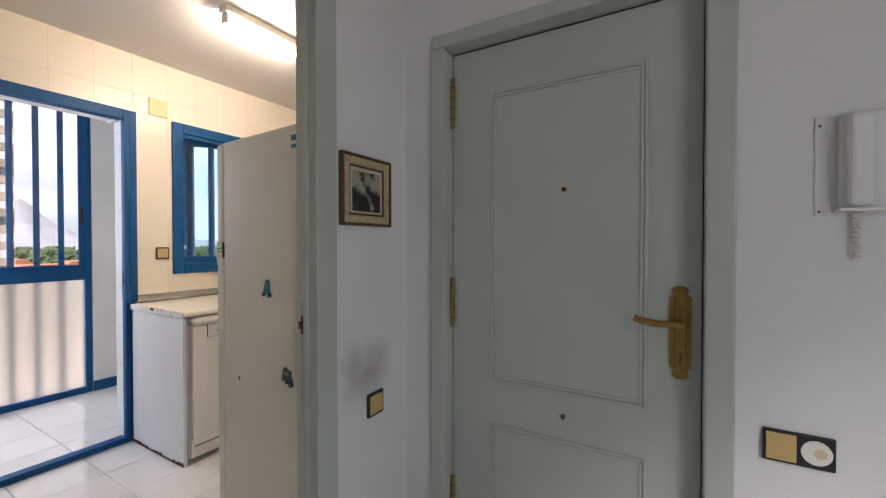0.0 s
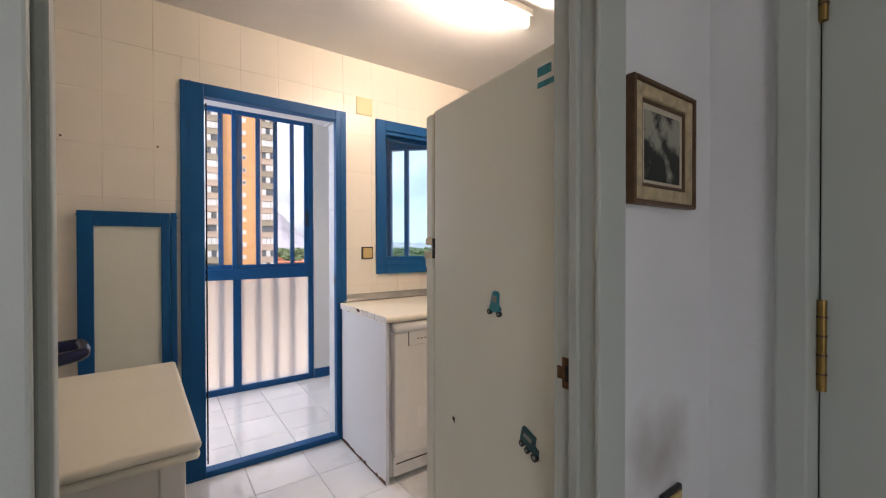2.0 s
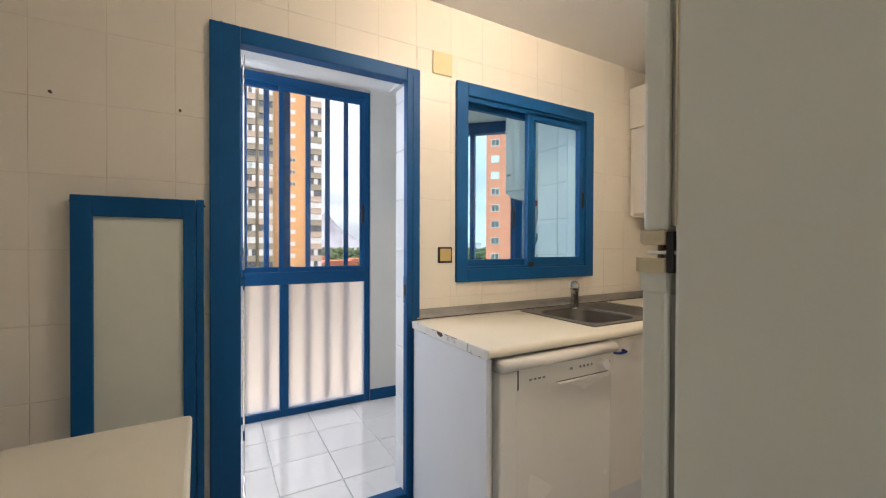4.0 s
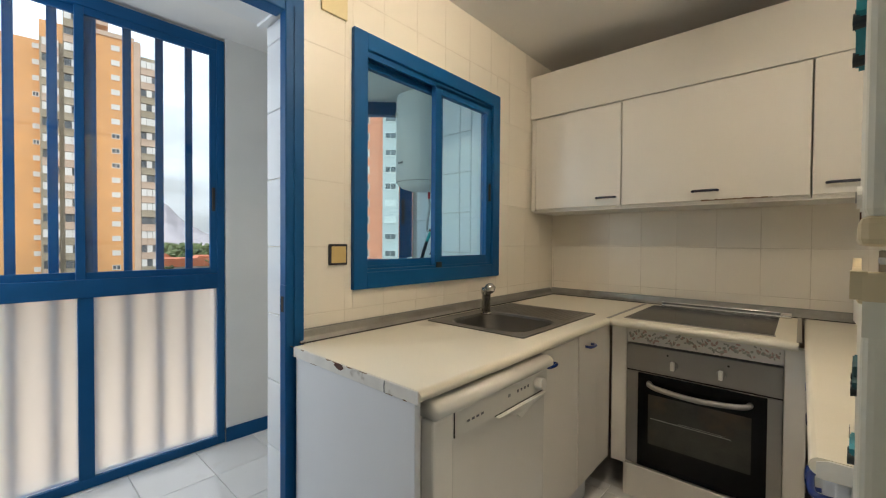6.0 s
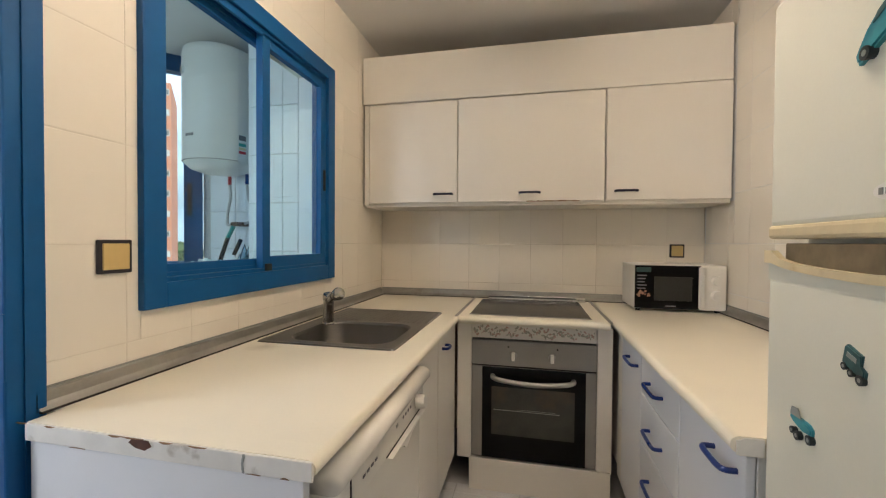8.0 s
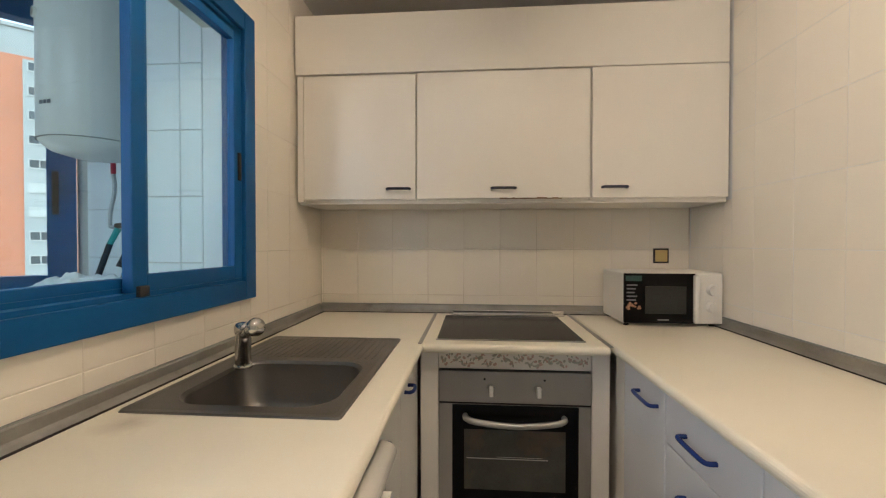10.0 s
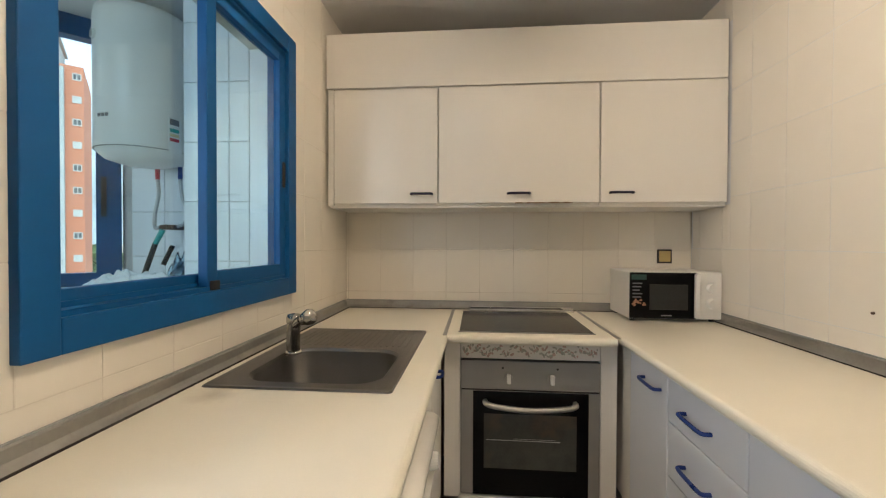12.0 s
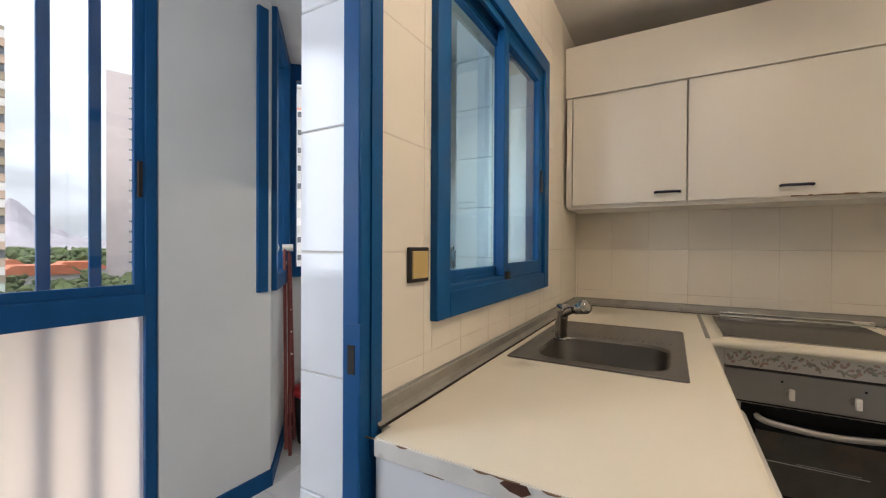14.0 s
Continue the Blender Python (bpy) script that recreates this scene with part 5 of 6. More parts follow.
for i in range(1800):
    f = rnd.random()
    if f < 0.55:
        p = Vector((rnd.uniform(-4.11, -3.77), rnd.uniform(1.05, 1.39), 0.497))
        dv = Vector((rnd.uniform(-1, 1), rnd.uniform(-1, 1), rnd.uniform(0.5, 1.4)))
    else:
        p = Vector((-3.762, rnd.uniform(1.05, 1.39), rnd.uniform(0.43, 0.49))) if f < 0.78 else Vector((rnd.uniform(-4.11, -3.77), 1.398, rnd.uniform(0.43, 0.49)))
        dv = Vector((1.0 if f < 0.78 else 0.3, 1.0 if f >= 0.78 else 0.3, rnd.uniform(-1.0, 0.4)))
    q = p + dv.normalized() * rnd.uniform(0.012, 0.024)
    s = Vector((rnd.uniform(-1, 1), rnd.uniform(-1, 1), 0)).normalized() * 0.0016
    hair.faces.new((hair.verts.new(p - s), hair.verts.new(p + s), hair.verts.new(q)))
tagged(part("fur_pile", hair, FUR, st), kind="stuff")
for x in (-4.08, -3.80):
    for y in (1.08, 1.36):
        part("leg", rod((x, y, 0), (x * 0.985 - 0.059, y * 0.98 + 0.024, 0.42), 0.014, 0.016, 12), LAM, st)
ss = thing("spare_sash", (-4.88, 1.33, 0), "blue framed glazed sash leaning against the tiled wall", "window sash")
part("frame", boxes((-4.905, -4.875, 1.142, 1.20, 0.0, 1.405), (-4.905, -4.875, 1.455, 1.492, 0.0, 1.405), (-4.905, -4.875, 1.20, 1.455, 1.335, 1.405), (-4.905, -4.875, 1.20, 1.455, 0.0, 0.06), bev=0.003), BLUE, ss)
part("channel", box(-4.912, -4.882, 1.494, 1.520, 0.0, 1.408, 0.002), BLUE, ss)
part("pane", box(-4.893, -4.888, 1.198, 1.457, 0.058, 1.337, 0), PALEP, ss, "pale greenish opal pane")
for y, z in ((1.142, 1.385), (1.521, 1.385)):
    part("screw", rod((-4.89, y - 0.004, z), (-4.89, y + 0.004, z), 0.004, n=8), DARK, ss)

# ---- laundry ----
hx, hy, hr = -5.835, 3.962, 0.206
hw = thing("water_heater", (hx, 4.1, 1.66), "white cylindrical electric water heater on the laundry wall", "water heater")
part("tank", lathe([(0.02, 0.0), (0.10, 0.006), (0.165, 0.026), (0.19, 0.05), (0.199, 0.062), (hr, 0.068), (hr, 0.70), (0.20, 0.735), (0.15, 0.76), (0.02, 0.77)], (hx, hy, 1.645), 48), WPLAS, hw, "", True)
part("seam", lathe([(hr - 0.002, 0.0), (hr + 0.001, 0.001), (hr + 0.001, 0.003), (hr - 0.002, 0.004)], (hx, hy, 1.708), 48), RUBBER, hw)
part("bracket", box(hx - 0.15, hx + 0.15, hy + hr - 0.03, 4.17, 1.80, 1.84, 0.003), WPLAS, hw)


def on_tank(a, z, ext=0.0):
    return Vector((hx + (hr + ext) * math.sin(a), hy - (hr + ext) * math.cos(a), z))


ga = radians(-28)
part("gauge", rod(on_tank(ga, 2.235, -0.004), on_tank(ga, 2.235, 0.010), 0.024, 0.022, 24), WPLAS, hw, "small round thermometer")
part("gauge_face", rod(on_tank(ga, 2.235, 0.009), on_tank(ga, 2.235, 0.0108), 0.017, n=20), RUBBER, hw)
la = radians(76)
lab = bmesh.new()
bx(lab, -0.034, 0.034, -0.0015, 0.0005, 0.0, 0.17)
bmesh.ops.transform(lab, matrix=Matrix.Translation(on_tank(la, 1.70, 0.001)) @ Matrix.Rotation(la, 4, "Z"), verts=lab.verts)
lb = part("energy_label", lab, mat("label_paper", (0.80, 0.80, 0.78), 0.5, bump=0), hw, "printed energy label")
for zz, hh, mt in ((0.135, 0.03, INK), (0.10, 0.018, GREENP), (0.078, 0.014, YBOX), (0.055, 0.016, RED)):
    b = bmesh.new()
    bx(b, -0.028, 0.02, -0.0026, -0.0016, zz, zz + hh)
    bmesh.ops.transform(b, matrix=Matrix.Translation(on_tank(la, 1.70, 0.001)) @ Matrix.Rotation(la, 4, "Z"), verts=b.verts)
    part("printed_band", b, mt, lb)
ba = radians(-8)
for i in range(3):
    b = bmesh.new()
    bx(b, -0.03 + i * 0.022, -0.014 + i * 0.022, -0.002, 0.0, 0.0, 0.016)
    bmesh.ops.transform(b, matrix=Matrix.Translation(on_tank(ba, 1.84, 0.001)) @ Matrix.Rotation(ba, 4, "Z"), verts=b.verts)
    part("maker_mark", b, INK, hw)
part("outlet", rod((-5.87, 4.08, 1.60), (-5.87, 4.08, 1.665), 0.011), RED, hw, "red pipe collar")
part("outlet", rod((-5.74, 4.08, 1.60), (-5.74, 4.08, 1.665), 0.011), NAVY, hw, "blue pipe collar")
part("hose", sweep([(-5.87, 4.08, 1.60), (-5.868, 4.085, 1.52), (-5.885, 4.08, 1.42), (-5.88, 4.07, 1.345), (-5.85, 4.06, 1.335), (-5.80, 4.06, 1.345)], 0.009, 8), BRAID, hw, "braided flexible hose", True)
part("hose", sweep([(-5.74, 4.08, 1.60), (-5.735, 4.09, 1.50), (-5.70, 4.09, 1.42), (-5.72, 4.08, 1.36), (-5.76, 4.06, 1.34)], 0.009, 8), BRAID, hw, "braided flexible hose", True)
vv = thing("wall_tap", (-5.79, 4.1, 1.34), "wall tap with a turquoise lever and black hose", "tap")
part("valve", rod((-5.79, 4.165, 1.34), (-5.79, 4.03, 1.34), 0.014), GILTD, vv)
part("elbow", rod((-5.83, 4.05, 1.34), (-5.745, 4.05, 1.34), 0.012), GILTD, vv)
part("lever", rod((-5.80, 4.03, 1.325), (-5.835, 4.02, 1.25), 0.014, 0.012), GREENP, vv, "turquoise connector")
part("hose", rod((-5.835, 4.02, 1.25), (-5.88, 4.0, 1.09), 0.013), DARK, vv, "black hose end")
part("hose", rod((-5.77, 4.06, 1.24), (-5.79, 4.02, 1.14), 0.012), DARK, vv, "black hose end")
sh = thing("laundry_cabinet", (-5.75, 3.9, 0), "plain white cabinet under the water heater", "cabinet")
part("body", box(-6.05, -5.39, 3.72, 4.15, 0.08, 1.0, 0.004), WPLAS, sh)
part("top", box(-6.07, -5.385, 3.70, 4.16, 1.0, 1.03, 0.004), WPLAS, sh)


def crumple(name, loc, sx, sy, h, seed, material, label):
    bm = bmesh.new()
    n = 34
    grid = []
    for i in range(n):
        row = []
        for j in range(n):
            u, v = i / (n - 1) * 2 - 1, j / (n - 1) * 2 - 1
            fall = max(0.0, 1 - (abs(u) ** 2.6 + abs(v) ** 2.6)) ** 0.5
            w = abs(noise.noise(Vector((u * 2.4 + seed, v * 2.4, 0)))) + 0.5 * abs(noise.noise(Vector((u * 5.5, v * 5.5 + seed, 3))))
            row.append(bm.verts.new((loc[0] + u * sx * (1 + 0.1 * noise.noise(Vector((v * 3, seed, 0)))), loc[1] + v * sy, loc[2] + 0.004 + h * fall * (0.45 + 1.1 * w))))
        grid.append(row)
    for i in range(n - 1):
        for j in range(n - 1):
            bm.faces.new((grid[i][j], grid[i + 1][j], grid[i + 1][j + 1], grid[i][j + 1]))
    geom = bmesh.ops.extrude_face_region(bm, geom=bm.faces[:])
    for vtx in [g for g in geom["geom"] if isinstance(g, bmesh.types.BMVert)]:
        vtx.co.z = max(loc[2] + 0.0005, vtx.co.z - 0.006)
    return single(name, bm, material, loc, label, "cloth", smooth=True)


crumple("folded_cloth", (-5.80, 3.86, 1.03), 0.24, 0.13, 0.075, 2.0, CLOTH, "crumpled white cloth heaped on the laundry cabinet")
crumple("plastic_bag", (-5.60, 3.97, 1.03), 0.10, 0.09, 0.16, 9.0, glassmat("thin_bluish_plastic", (0.72, 0.86, 0.95), 0.25), "crumpled translucent plastic bag on the laundry cabinet")
# folded clothes airer leaning below the oblique window
ib = thing("clothes_airer", (-6.4, 3.55, 0), "folded clothes airer with maroon legs leaning by the wall", "airer")
for a, b in (((-6.32, 3.345, 0.06), (-6.50, 3.475, 1.22)), ((-6.335, 3.385, 0.0), (-6.48, 3.49, 1.20)), ((-6.40, 3.47, 0.05), (-6.50, 3.515, 1.18))):
    part("leg", rod(a, b, 0.010, n=10), MAROON, ib, "maroon tubular leg")
part("top_rail", rod((-6.515, 3.47, 1.22), (-6.475, 3.52, 1.22), 0.022, n=12), WPLAS, ib, "white plastic top")
for i in range(5):
    k_ = 0.45 + i * 0.12
    part("rung", rod(Vector((-6.32, 3.345, 0.06)).lerp(Vector((-6.50, 3.475, 1.22)), k_), Vector((-6.40, 3.47, 0.05)).lerp(Vector((-6.50, 3.515, 1.18)), k_), 0.007, n=8), WPLAS, ib)
bn = thing("bin", (-6.37, 3.60, 0), "black plastic bin with a red lid", "bin")
part("body", lathe([(0.09, 0.0), (0.10, 0.004), (0.125, 0.30), (0.13, 0.31), (0.12, 0.31), (0.01, 0.30)], (-6.37, 3.60, 0.0), 28), DARK, bn, "", True)
part("lid", lathe([(0.133, 0.305), (0.135, 0.32), (0.12, 0.345), (0.05, 0.365), (0.005, 0.368)], (-6.37, 3.60, 0.0), 28), RED, bn, "red domed lid", True)

# ---- outside ----
ASPH = mat("dry_ground", (0.40, 0.34, 0.28), 0.95, var=0.3, scale=0.05, bump=0.0)
ORANGE = mat("orange_brick", (0.60, 0.315, 0.13), 0.9, var=0.12, scale=0.4, bump=0.0)
SALMON = mat("salmon_render", (0.66, 0.24, 0.14), 0.9, var=0.08, scale=0.4, bump=0.0)
TANC = mat("tan_concrete", (0.46, 0.35, 0.27), 0.9, var=0.15, scale=0.4, bump=0.0)
BROWNC = mat("brown_concrete", (0.30, 0.255, 0.185), 0.9, var=0.2, scale=0.5, bump=0.0)
GREYC = mat("pale_concrete", (0.46, 0.46, 0.455), 0.9, var=0.12, scale=0.3, bump=0.0)
PINKC = mat("pinkish_concrete", (0.55, 0.48, 0.47), 0.9, var=0.1, scale=0.3, bump=0.0)
WINW = mat("white_window_frame", (0.60, 0.59, 0.565), 0.6, var=0.05, bump=0.0)
WIND = mat("far_window_glass", (0.10, 0.11, 0.12), 0.2, var=0.4, scale=0.8, bump=0.0)
LEAFM = mat("far_foliage", (0.085, 0.115, 0.04), 0.95, var=0.7, scale=0.5, bump=0.0)
ROOF = mat("red_roof_tiles", (0.50, 0.16, 0.08), 0.9, var=0.2, scale=1.0, bump=0.0)
HILL = mat("hazy_mountain_rock", (0.29, 0.265, 0.28), 1.0, var=0.35, scale=0.01, bump=0.0)
AWN = mat("faded_awning", (0.42, 0.50, 0.44), 0.9, var=0.3, scale=0.5, bump=0.0)
GZ = -15.0
H_MAIN = 56.9
structure("ground", boxes((-4000, 600, -2500, 4000, GZ - 1, GZ)), ASPH, "dry ground spreading to the horizon", "ground")


def at(yaw, dist):
    """A place on the ground in a direction, in degrees to the left of the north wall."""
    a = radians(yaw)
    return Vector((-3.6 - math.sin(a) * dist, 1.7 + math.cos(a) * dist, GZ))


def facing(yaw, dist, turn=0.0):
    """A pose whose local -y looks back at the flat."""
    return Matrix.Translation(at(yaw, dist)) @ Matrix.Rotation(radians(yaw + turn), 4, "Z")


def block(name, m, label, w, dep, h, wall):
    b = new(name)
    b.matrix_world = m
    ORI[b] = Vector((0, 0, 0))
    tagged(b, label, "apartment tower")
    part("wall", boxes((-w / 2, w / 2, 0, dep, 0, h)), wall, b)
    return b


def win_mesh(w, h):
    bm = boxes((-w / 2, w / 2, -0.12, 0.0, -h / 2, -h / 2 + 0.12), (-w / 2, w / 2, -0.12, 0, h / 2 - 0.12, h / 2), (-w / 2, -w / 2 + 0.1, -0.12, 0, -h / 2 + 0.12, h / 2 - 0.12), (w / 2 - 0.1, w / 2, -0.12, 0, -h / 2 + 0.12, h / 2 - 0.12), (-0.05, 0.05, -0.12, 0, -h / 2 + 0.12, h / 2 - 0.12))
    return finish("window", bm, WINW)


def window_row(b, me, pane, xs, zs, blinds=0.4, seed=1, y=0.0):
    rnd = random.Random(seed)
    for z in zs:
        for x in xs:
            o = new("window", me)
            o.parent, o.location = b, (x, y, z)
            p = new("pane", pane[1 if rnd.random() < blinds else 0])
            p.parent = o


def pane_pair(w, h):
    a = finish("pane", boxes((-w / 2 + 0.05, w / 2 - 0.05, -0.04, 0.02, -h / 2 + 0.05, h / 2 - 0.05)), WIND)
    b_ = finish("pane", boxes((-w / 2 + 0.05, w / 2 - 0.05, -0.06, 0.02, -h / 2 + 0.05, h / 2 - 0.05)), WINW)
    return a, b_


W1, P1 = win_mesh(1.5, 1.3), pane_pair(1.5, 1.3)
W2, P2 = win_mesh(2.6, 1.3), pane_pair(2.6, 1.3)
W4, P4 = win_mesh(2.0, 1.2), pane_pair(2.0, 1.2)
W5, P5 = win_mesh(1.35, 1.05), pane_pair(1.35, 1.05)
W3, P3 = win_mesh(0.9, 0.9), pane_pair(0.9, 0.9)
# orange tower
t1 = block("apartment_tower", facing(83.0, 105), "tall orange brick apartment tower with olive-brown balconies", 15.0, 16, H_MAIN, ORANGE)
FL = [H_MAIN - 2.0 - 2.95 * i for i in range(22)]


def gallery_column(b, x, w, y, zs, seed):
    """A stack of recessed balconies: parapet, and a band of windows and shade above it."""
    rnd = random.Random(seed)
    par = [finish("balcony", boxes((-w / 2, w / 2, -0.9, 0, -0.1, 1.25), (-w / 2, w / 2, -1.0, -0.9, 1.15, 1.3)), m_) for m_ in (BROWNC, BROWNC, TANC)]
    k = 3
    cell = w / k
    cells = [finish("window", boxes((-cell * 0.46, cell * 0.46, -0.5 - d_, 0, 1.3, 2.75)), m_) for m_, d_ in ((WIND, 0.0), (WIND, 0.0), (WINW, 0.2), (WINW, 0.3), (AWN, 0.35))]
    for z in zs:
        o = new("balcony", rnd.choice(par))
        o.parent, o.location = b, (x, y, z - 1.2)
        pick = rnd.random()
        for i_ in range(k):
            q = new("window", cells[2 + int(rnd.random() * 3)] if pick > 0.7 else cells[rnd.choice((0, 1, 2, 3))])
            q.parent, q.location = o, (-w / 2 + cell * (i_ + 0.5), 0, 0)


part("left_wing", boxes((-15.0, -7.2, 0.5, 14, 0, H_MAIN - 3.8)), ORANGE, t1)
part("balcony_block", boxes((-7.2, -4.3, -0.02, 12, 0, H_MAIN - 3.6), (-4.3, -0.9, -0.02, 12, 0, H_MAIN + 3.2), (-1.1, -0.8, -1.3, 0, 0, H_MAIN + 3.6), (-7.4, -7.1, -0.8, 0, 0, H_MAIN - 3.4)), BROWNC, t1)
part("roof_house", boxes((-4.2, 2.4, 3, 11, H_MAIN + 3.2, H_MAIN + 6.0)), TANC, t1)
part("parapet", boxes((-0.8, 6.4, -0.25, 0.1, H_MAIN, H_MAIN + 0.9)), TANC, t1)
part("corner_pier", boxes((6.3, 7.4, -0.6, -0.01, 0, H_MAIN + 0.2)), TANC, t1)
part("end_block", boxes((7.4, 10.3, -0.02, 12, 0, H_MAIN - 2.4)), BROWNC, t1)
window_row(t1, W5, P5, (3.4,), FL, 0.75, 4)
window_row(t1, W3, P3, (-8.0,), FL[1:], 0.75, 9, 0.5)
gallery_column(t1, -6.0, 2.3, -0.02, FL[1:], 5)
gallery_column(t1, -2.6, 3.1, -0.02, [FL[0] + 2.95] + FL, 8)
gallery_column(t1, 8.85, 2.8, -0.02, FL[1:], 6)
# salmon and white tower to the north
t2b = block("apartment_tower", facing(50.5, 72, -8), "salmon and white apartment tower with window bands", 9.5, 12, 39.2, SALMON)
FL2 = [37.8 - 2.95 * i for i in range(13)]
part("white_bay", boxes((0.1, 2.9, -0.9, -0.01, 0, 38.6)), GREYC, t2b)
part("roof_house", boxes((-3.0, 2.2, 0.3, 8, 39.2, 42.6), (-3.3, 2.5, 0.1, 8.3, 42.6, 43.0)), GREYC, t2b)
window_row(t2b, W1, P1, (-3.1,), FL2, 0.25, 2)
window_row(t2b, W4, P4, (1.5,), FL2, 0.15, 3, -0.9)
window_row(t2b, W3, P3, (4.1,), FL2, 0.2, 7)
# pale slab towers
t3 = block("apartment_tower", facing(68.3, 150), "tall pale pinkish slab tower", 8.5, 14, 66, PINKC)
window_row(t3, W3, P3, (1.2, 3.2), [2 + 3.0 * i for i in range(21)], 0.1, 12)
t4 = block("apartment_tower", facing(63.4, 120), "tall pale grey slab tower", 5.0, 12, 60, GREYC)
window_row(t4, W3, P3, (-0.6, 1.4), [2 + 3.0 * i for i in range(19)], 0.1, 13)
# low houses
for yaw, dist, w_, h_ in ((79.0, 170, 20, 9), (75.0, 150, 16, 8), (72.0, 175, 14, 8)):
    hse = new("house")
    hse.matrix_world = facing(yaw, dist, 10)
    ORI[hse] = Vector((0, 0, 0))
    tagged(hse, "low pale house with a red tiled roof among trees", "house", "low houses")
    part("wall", boxes((-w_ / 2, w_ / 2, 0, 9, 0, h_)), GREYC, hse)
    part("roof", prism([(-w_ / 2 - 0.5, h_), (w_ / 2 + 0.5, h_), (w_ / 2 - 3, h_ + 2.6), (-w_ / 2 + 3, h_ + 2.6)], "y", -0.6, 9.6), ROOF, hse)
    window_row(hse, W1, P1, (-w_ / 4, w_ / 4), (h_ - 1.6,), 0.3, 3)


# woods: many clumps with an uneven top
def woods():
    rng = np.random.default_rng(17)
    base = bmesh.new()
    bmesh.ops.create_icosphere(base, subdivisions=1, radius=1.0)
    bv = np.array([v.co[:] for v in base.verts])
    bf = np.array([[v.index for v in f.verts] for f in base.faces])
    base.free()
    n, per = 4200, 4
    yaw = np.radians(rng.uniform(44, 97, n))
    dist = 95 + 480 * rng.random(n) ** 1.3
    top = np.where(dist > 190, rng.uniform(7, 13.5, n), rng.uniform(3.5, 9.0, n))
    cx, cy = -3.6 - np.sin(yaw) * dist, 1.7 + np.cos(yaw) * dist
    cx, cy, top, dist = (np.repeat(a, per) for a in (cx, cy, top, dist))
    k = n * per
    r = rng.uniform(0.5, 1.35, k) * (1 + dist / 420)
    pos = np.stack([cx + rng.uniform(-1.9, 1.9, k), cy + rng.uniform(-1.9, 1.9, k), GZ + top * rng.uniform(0.5, 1.0, k)], 1)
    scale = r[:, None] * (1 + 0.45 * rng.uniform(-1, 1, (k, len(bv))))
    v = pos[:, None, :] + bv[None] * scale[:, :, None] * np.array([1, 1, 0.75])
    f = bf[None] + (np.arange(k) * len(bv))[:, None, None]
    me = bpy.data.meshes.new("woods")
    me.from_pydata(v.reshape(-1, 3).tolist(), [], f.reshape(-1, 3).tolist())
    me.materials.append(LEAFM)
    tagged(new("woods", me), "dense green pine woods spreading behind the towers", "trees", kind="stuff")


woods()


def mountain():
    bm = bmesh.new()
    n, mrows = 90, 10
    rows = []
    for j in range(mrows + 1):
        row = []
        for i in range(n + 1):
            yaw = 55 + 45 * i / n
            peak = 95 * math.exp(-abs((yaw - 76.8) / 1.9) ** 1.4) + 70 * math.exp(-((yaw - 77.6) / 4.2) ** 2) + 34
            peak *= 1 + 0.09 * noise.noise(Vector((yaw * 1.3, 1.0, 0))) + 0.08 * noise.noise(Vector((yaw * 5.0, 4.0, 0)))
            t = j / mrows
            p = at(yaw, 2300 - 700 * (1 - t) * 0.8)
            row.append(bm.verts.new((p.x, p.y, GZ + peak * t ** 1.4 * (1 + 0.25 * (1 - t) * noise.noise(Vector((yaw * 2.0, t * 6, 2)))))))
        rows.append(row)
    for a, b in zip(rows, rows[1:]):
        for i in range(n):
            bm.faces.new((a[i], a[i + 1], b[i + 1], b[i]))
    structure("backdrop_mountain", bm, HILL, "hazy grey mountain on the horizon", "mountain")


mountain()


# ---- tiles, each a piece of its wall or floor ----
TMESH = {}


def tile_mesh(key, w, h, t, material):
    """A tile lying in its local x-y plane, with a softened face edge, w by h."""
    k = (round(w, 4), round(h, 4), t, material.name)
    if k not in TMESH:
        c = min(0.0022, w * 0.2, h * 0.2)
        bm = bmesh.new()
        lo = [bm.verts.new((x, y, 0)) for x, y in ((0, 0), (w, 0), (w, h), (0, h))]
        mid = [bm.verts.new((x, y, t * 0.6)) for x, y in ((0, 0), (w, 0), (w, h), (0, h))]
        hi = [bm.verts.new((x, y, t)) for x, y in ((c, c), (w - c, c), (w - c, h - c), (c, h - c))]
        for a, b in ((lo, mid), (mid, hi)):
            for i in range(4):
                bm.faces.new((a[i], a[(i + 1) % 4], b[(i + 1) % 4], b[i]))
        bm.faces.new(hi)
        TMESH[k] = finish(key, bm, material)
    return TMESH[k]


def minus(rects, cut):
    out = []
    a0, a1, b0, b1 = cut
    for u0, u1, v0, v1 in rects:
        if u1 <= a0 or u0 >= a1 or v1 <= b0 or v0 >= b1:
            out.append((u0, u1, v0, v1))
            continue
        if u0 < a0:
            out.append((u0, a0, v0, v1))
        if u1 > a1:
            out.append((a1, u1, v0, v1))
        m0, m1 = max(u0, a0), min(u1, a1)
        if v0 < b0:
            out.append((m0, m1, v0, b0))
        if v1 > b1:
            out.append((m0, m1, b1, v1))
    return out


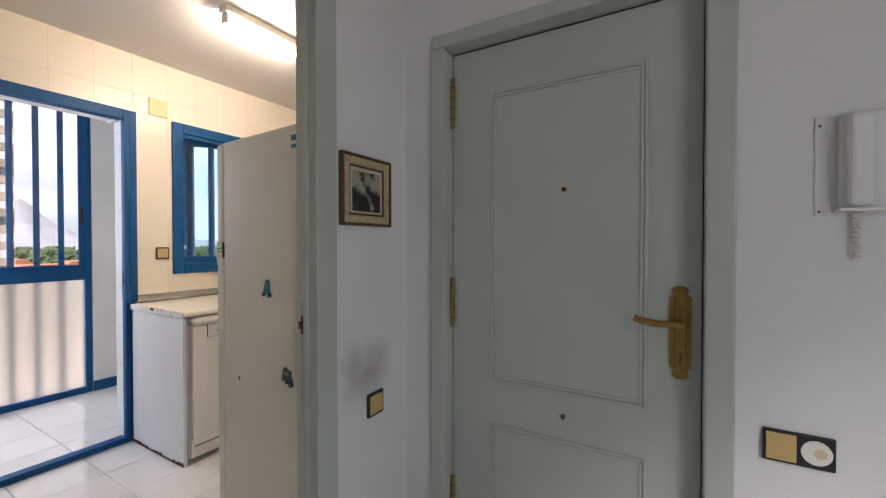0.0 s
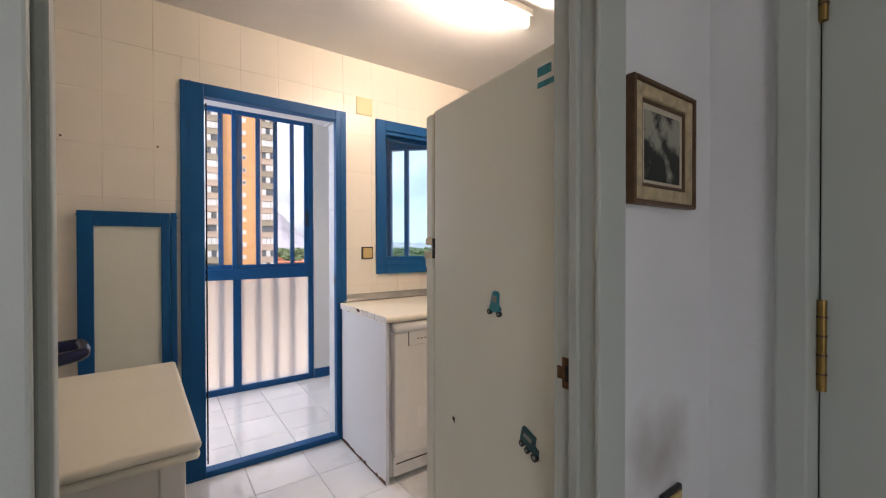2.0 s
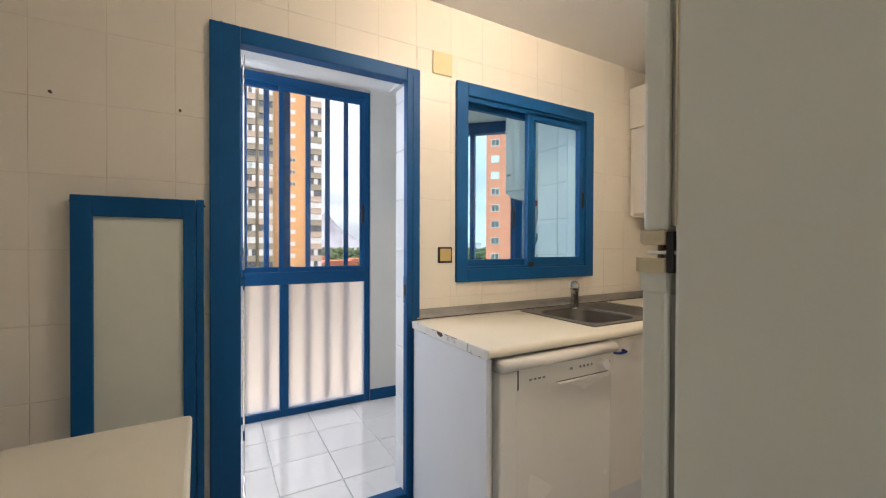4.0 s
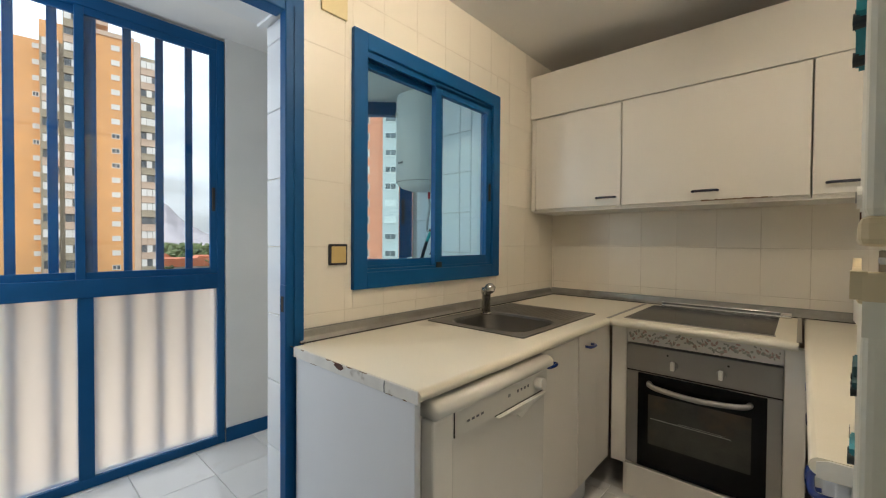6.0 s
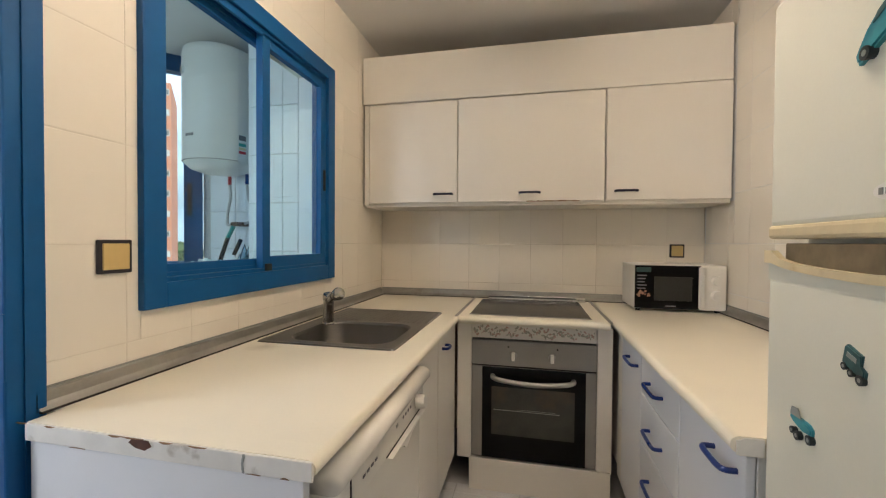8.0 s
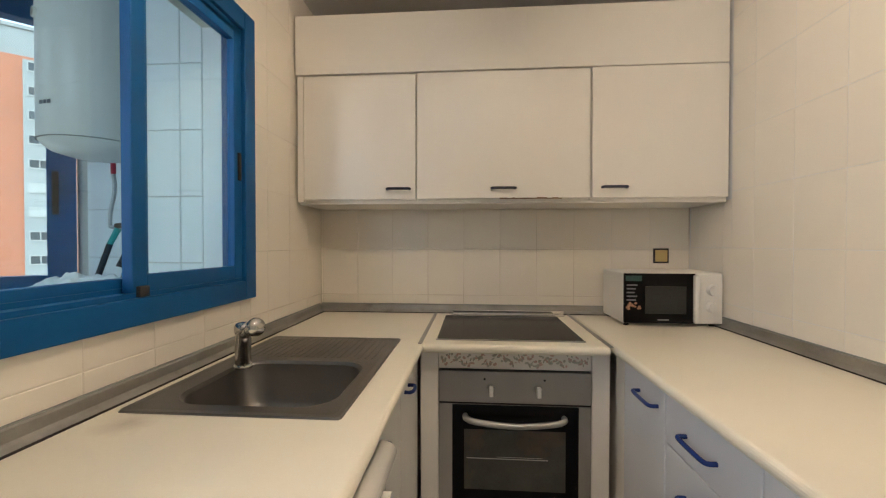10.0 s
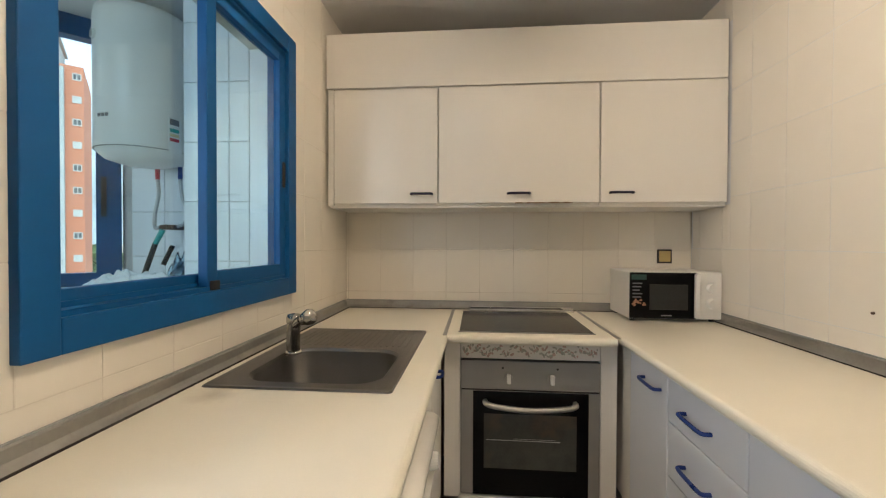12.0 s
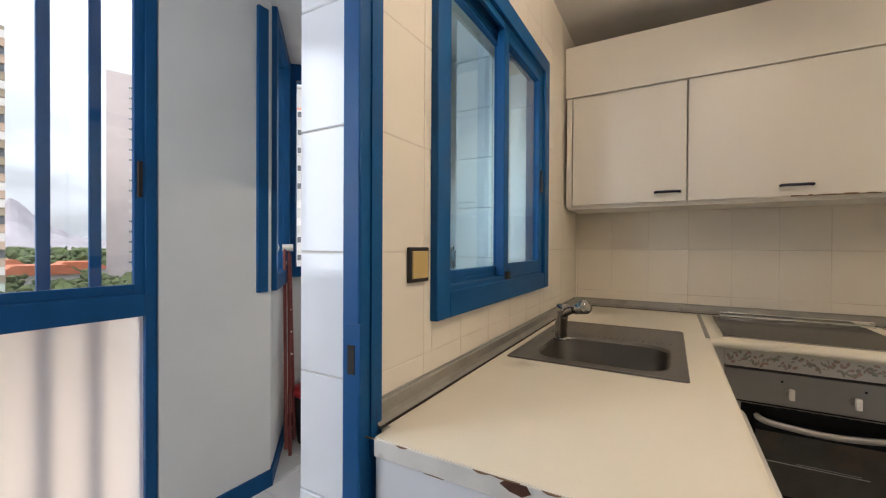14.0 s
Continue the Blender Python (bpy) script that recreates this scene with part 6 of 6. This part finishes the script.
def tiling(parent, basis, u0, u1, v0, v1, ou, ov, pu, pv, material, gap=0.0025, t=0.006, cuts=(), wobble=0.0, seed=0):
    """Tiles in a plane; basis maps (u, v, out of the wall) to the world."""
    rnd = random.Random(seed)
    iu = math.floor((u0 - ou) / pu)
    while ou + iu * pu < u1:
        iv = math.floor((v0 - ov) / pv)
        while ov + iv * pv < v1:
            r = [(max(u0, ou + iu * pu), min(u1, ou + (iu + 1) * pu), max(v0, ov + iv * pv), min(v1, ov + (iv + 1) * pv))]
            for c in cuts:
                r = minus(r, c)
            for a, b, c, d_ in r:
                w_, h_ = b - a - gap, d_ - c - gap
                if w_ > 0.008 and h_ > 0.008:
                    o = new("tile", tile_mesh("tile", w_, h_, t, material))
                    tilt = Euler((rnd.uniform(-wobble, wobble), rnd.uniform(-wobble, wobble), 0)).to_matrix().to_4x4()
                    o.matrix_world = basis @ Matrix.Translation((a + gap / 2, c + gap / 2, rnd.uniform(-0.0006, 0.0))) @ tilt
                    o.parent = parent
            iv += 1
        iu += 1


def plane(ux, vx, nx, at_):
    return Matrix(((ux[0], vx[0], nx[0], at_[0]), (ux[1], vx[1], nx[1], at_[1]), (ux[2], vx[2], nx[2], at_[2]), (0, 0, 0, 1)))


tiling(wall_west, plane((0, 1, 0), (0, 0, 1), (1, 0, 0), (-4.9216, 0, 0)), YS, YB, 0.0, ZC, 2.615, 0.972, 0.198, 0.25, TILE, gap=0.002, t=0.0016, cuts=((1.545, 2.425, 0.0, 2.095), (2.652, 3.672, 1.053, 2.092), (2.40, 4.385, 0.0, 0.84)), wobble=0.0012, seed=1)
tiling(wall_north, plane((-1, 0, 0), (0, 0, 1), (0, -1, 0), (0, YB + 0.0016, 0)), 2.9405, 4.9195, 0.86, 1.45, 3.73, 0.972, 0.196, 0.25, TILE, gap=0.002, t=0.0016, wobble=0.0012, seed=2)
tiling(wall_east, plane((0, -1, 0), (0, 0, 1), (-1, 0, 0), (XR + 0.0016, 0, 0)), -4.3845, -2.14, 0.86, ZC, -3.508, 0.985, 0.2, 0.25, TILE, gap=0.002, t=0.0016, wobble=0.0012, seed=3, cuts=((-4.379, -4.05, 1.45, 2.32),))
tiling(wall_west, plane((-1, 0, 0), (0, 0, 1), (0, -1, 0), (0, 2.385, 0)), 4.944, 5.08, 0.0, 2.045, 4.944, 0.972, 0.2, 0.25, WTILE, seed=4, wobble=0.002)
tiling(pier_t, plane((1, 0, 0), (0, 0, 1), (0, -1, 0), (0, 3.64, 0)), -5.375, -5.086, 0.0, ZC, -5.375, 0.93, 0.2, 0.25, WTILE, seed=5, wobble=0.002)
tiling(pier_t, plane((0, 1, 0), (0, 0, 1), (-1, 0, 0), (-5.375, 0, 0)), 3.64, 4.16, 0.0, ZC, 3.64, 0.93, 0.2, 0.25, WTILE, seed=6, wobble=0.002)
tiling(wall_end, plane((1, 0, 0), (0, 0, 1), (0, -1, 0), (0, 4.17, 0)), -6.10, -5.38, 0.0, ZC, -6.10, 0.93, 0.2, 0.25, WTILE, seed=7, wobble=0.002)
# floor: kitchen, gallery, then the hall
tiling(floor, plane((1, 0, 0), (0, 1, 0), (0, 0, 1), (0, 0, -0.006)), -4.9216, -2.80, YS, 3.8, -5.86, 2.145, 0.316, 0.316, FTILE, gap=0.003, wobble=0.0012, seed=8)
tiling(gallery_floor, plane((1, 0, 0), (0, 1, 0), (0, 0, 1), (0, 0, -0.006)), -6.68, -4.9216, YS, 4.17, -5.86, 2.145, 0.316, 0.316, FTILE, gap=0.003, wobble=0.0012, seed=9, cuts=((-6.70, -6.20, YS, 3.15),))
tiling(floor, plane((1, 0, 0), (0, 1, 0), (0, 0, 1), (0, 0, -0.006)), -2.80, -0.3, -1.0, 2.53, -5.86, 2.145, 0.316, 0.316, FTILE, gap=0.003, wobble=0.0012, seed=10)
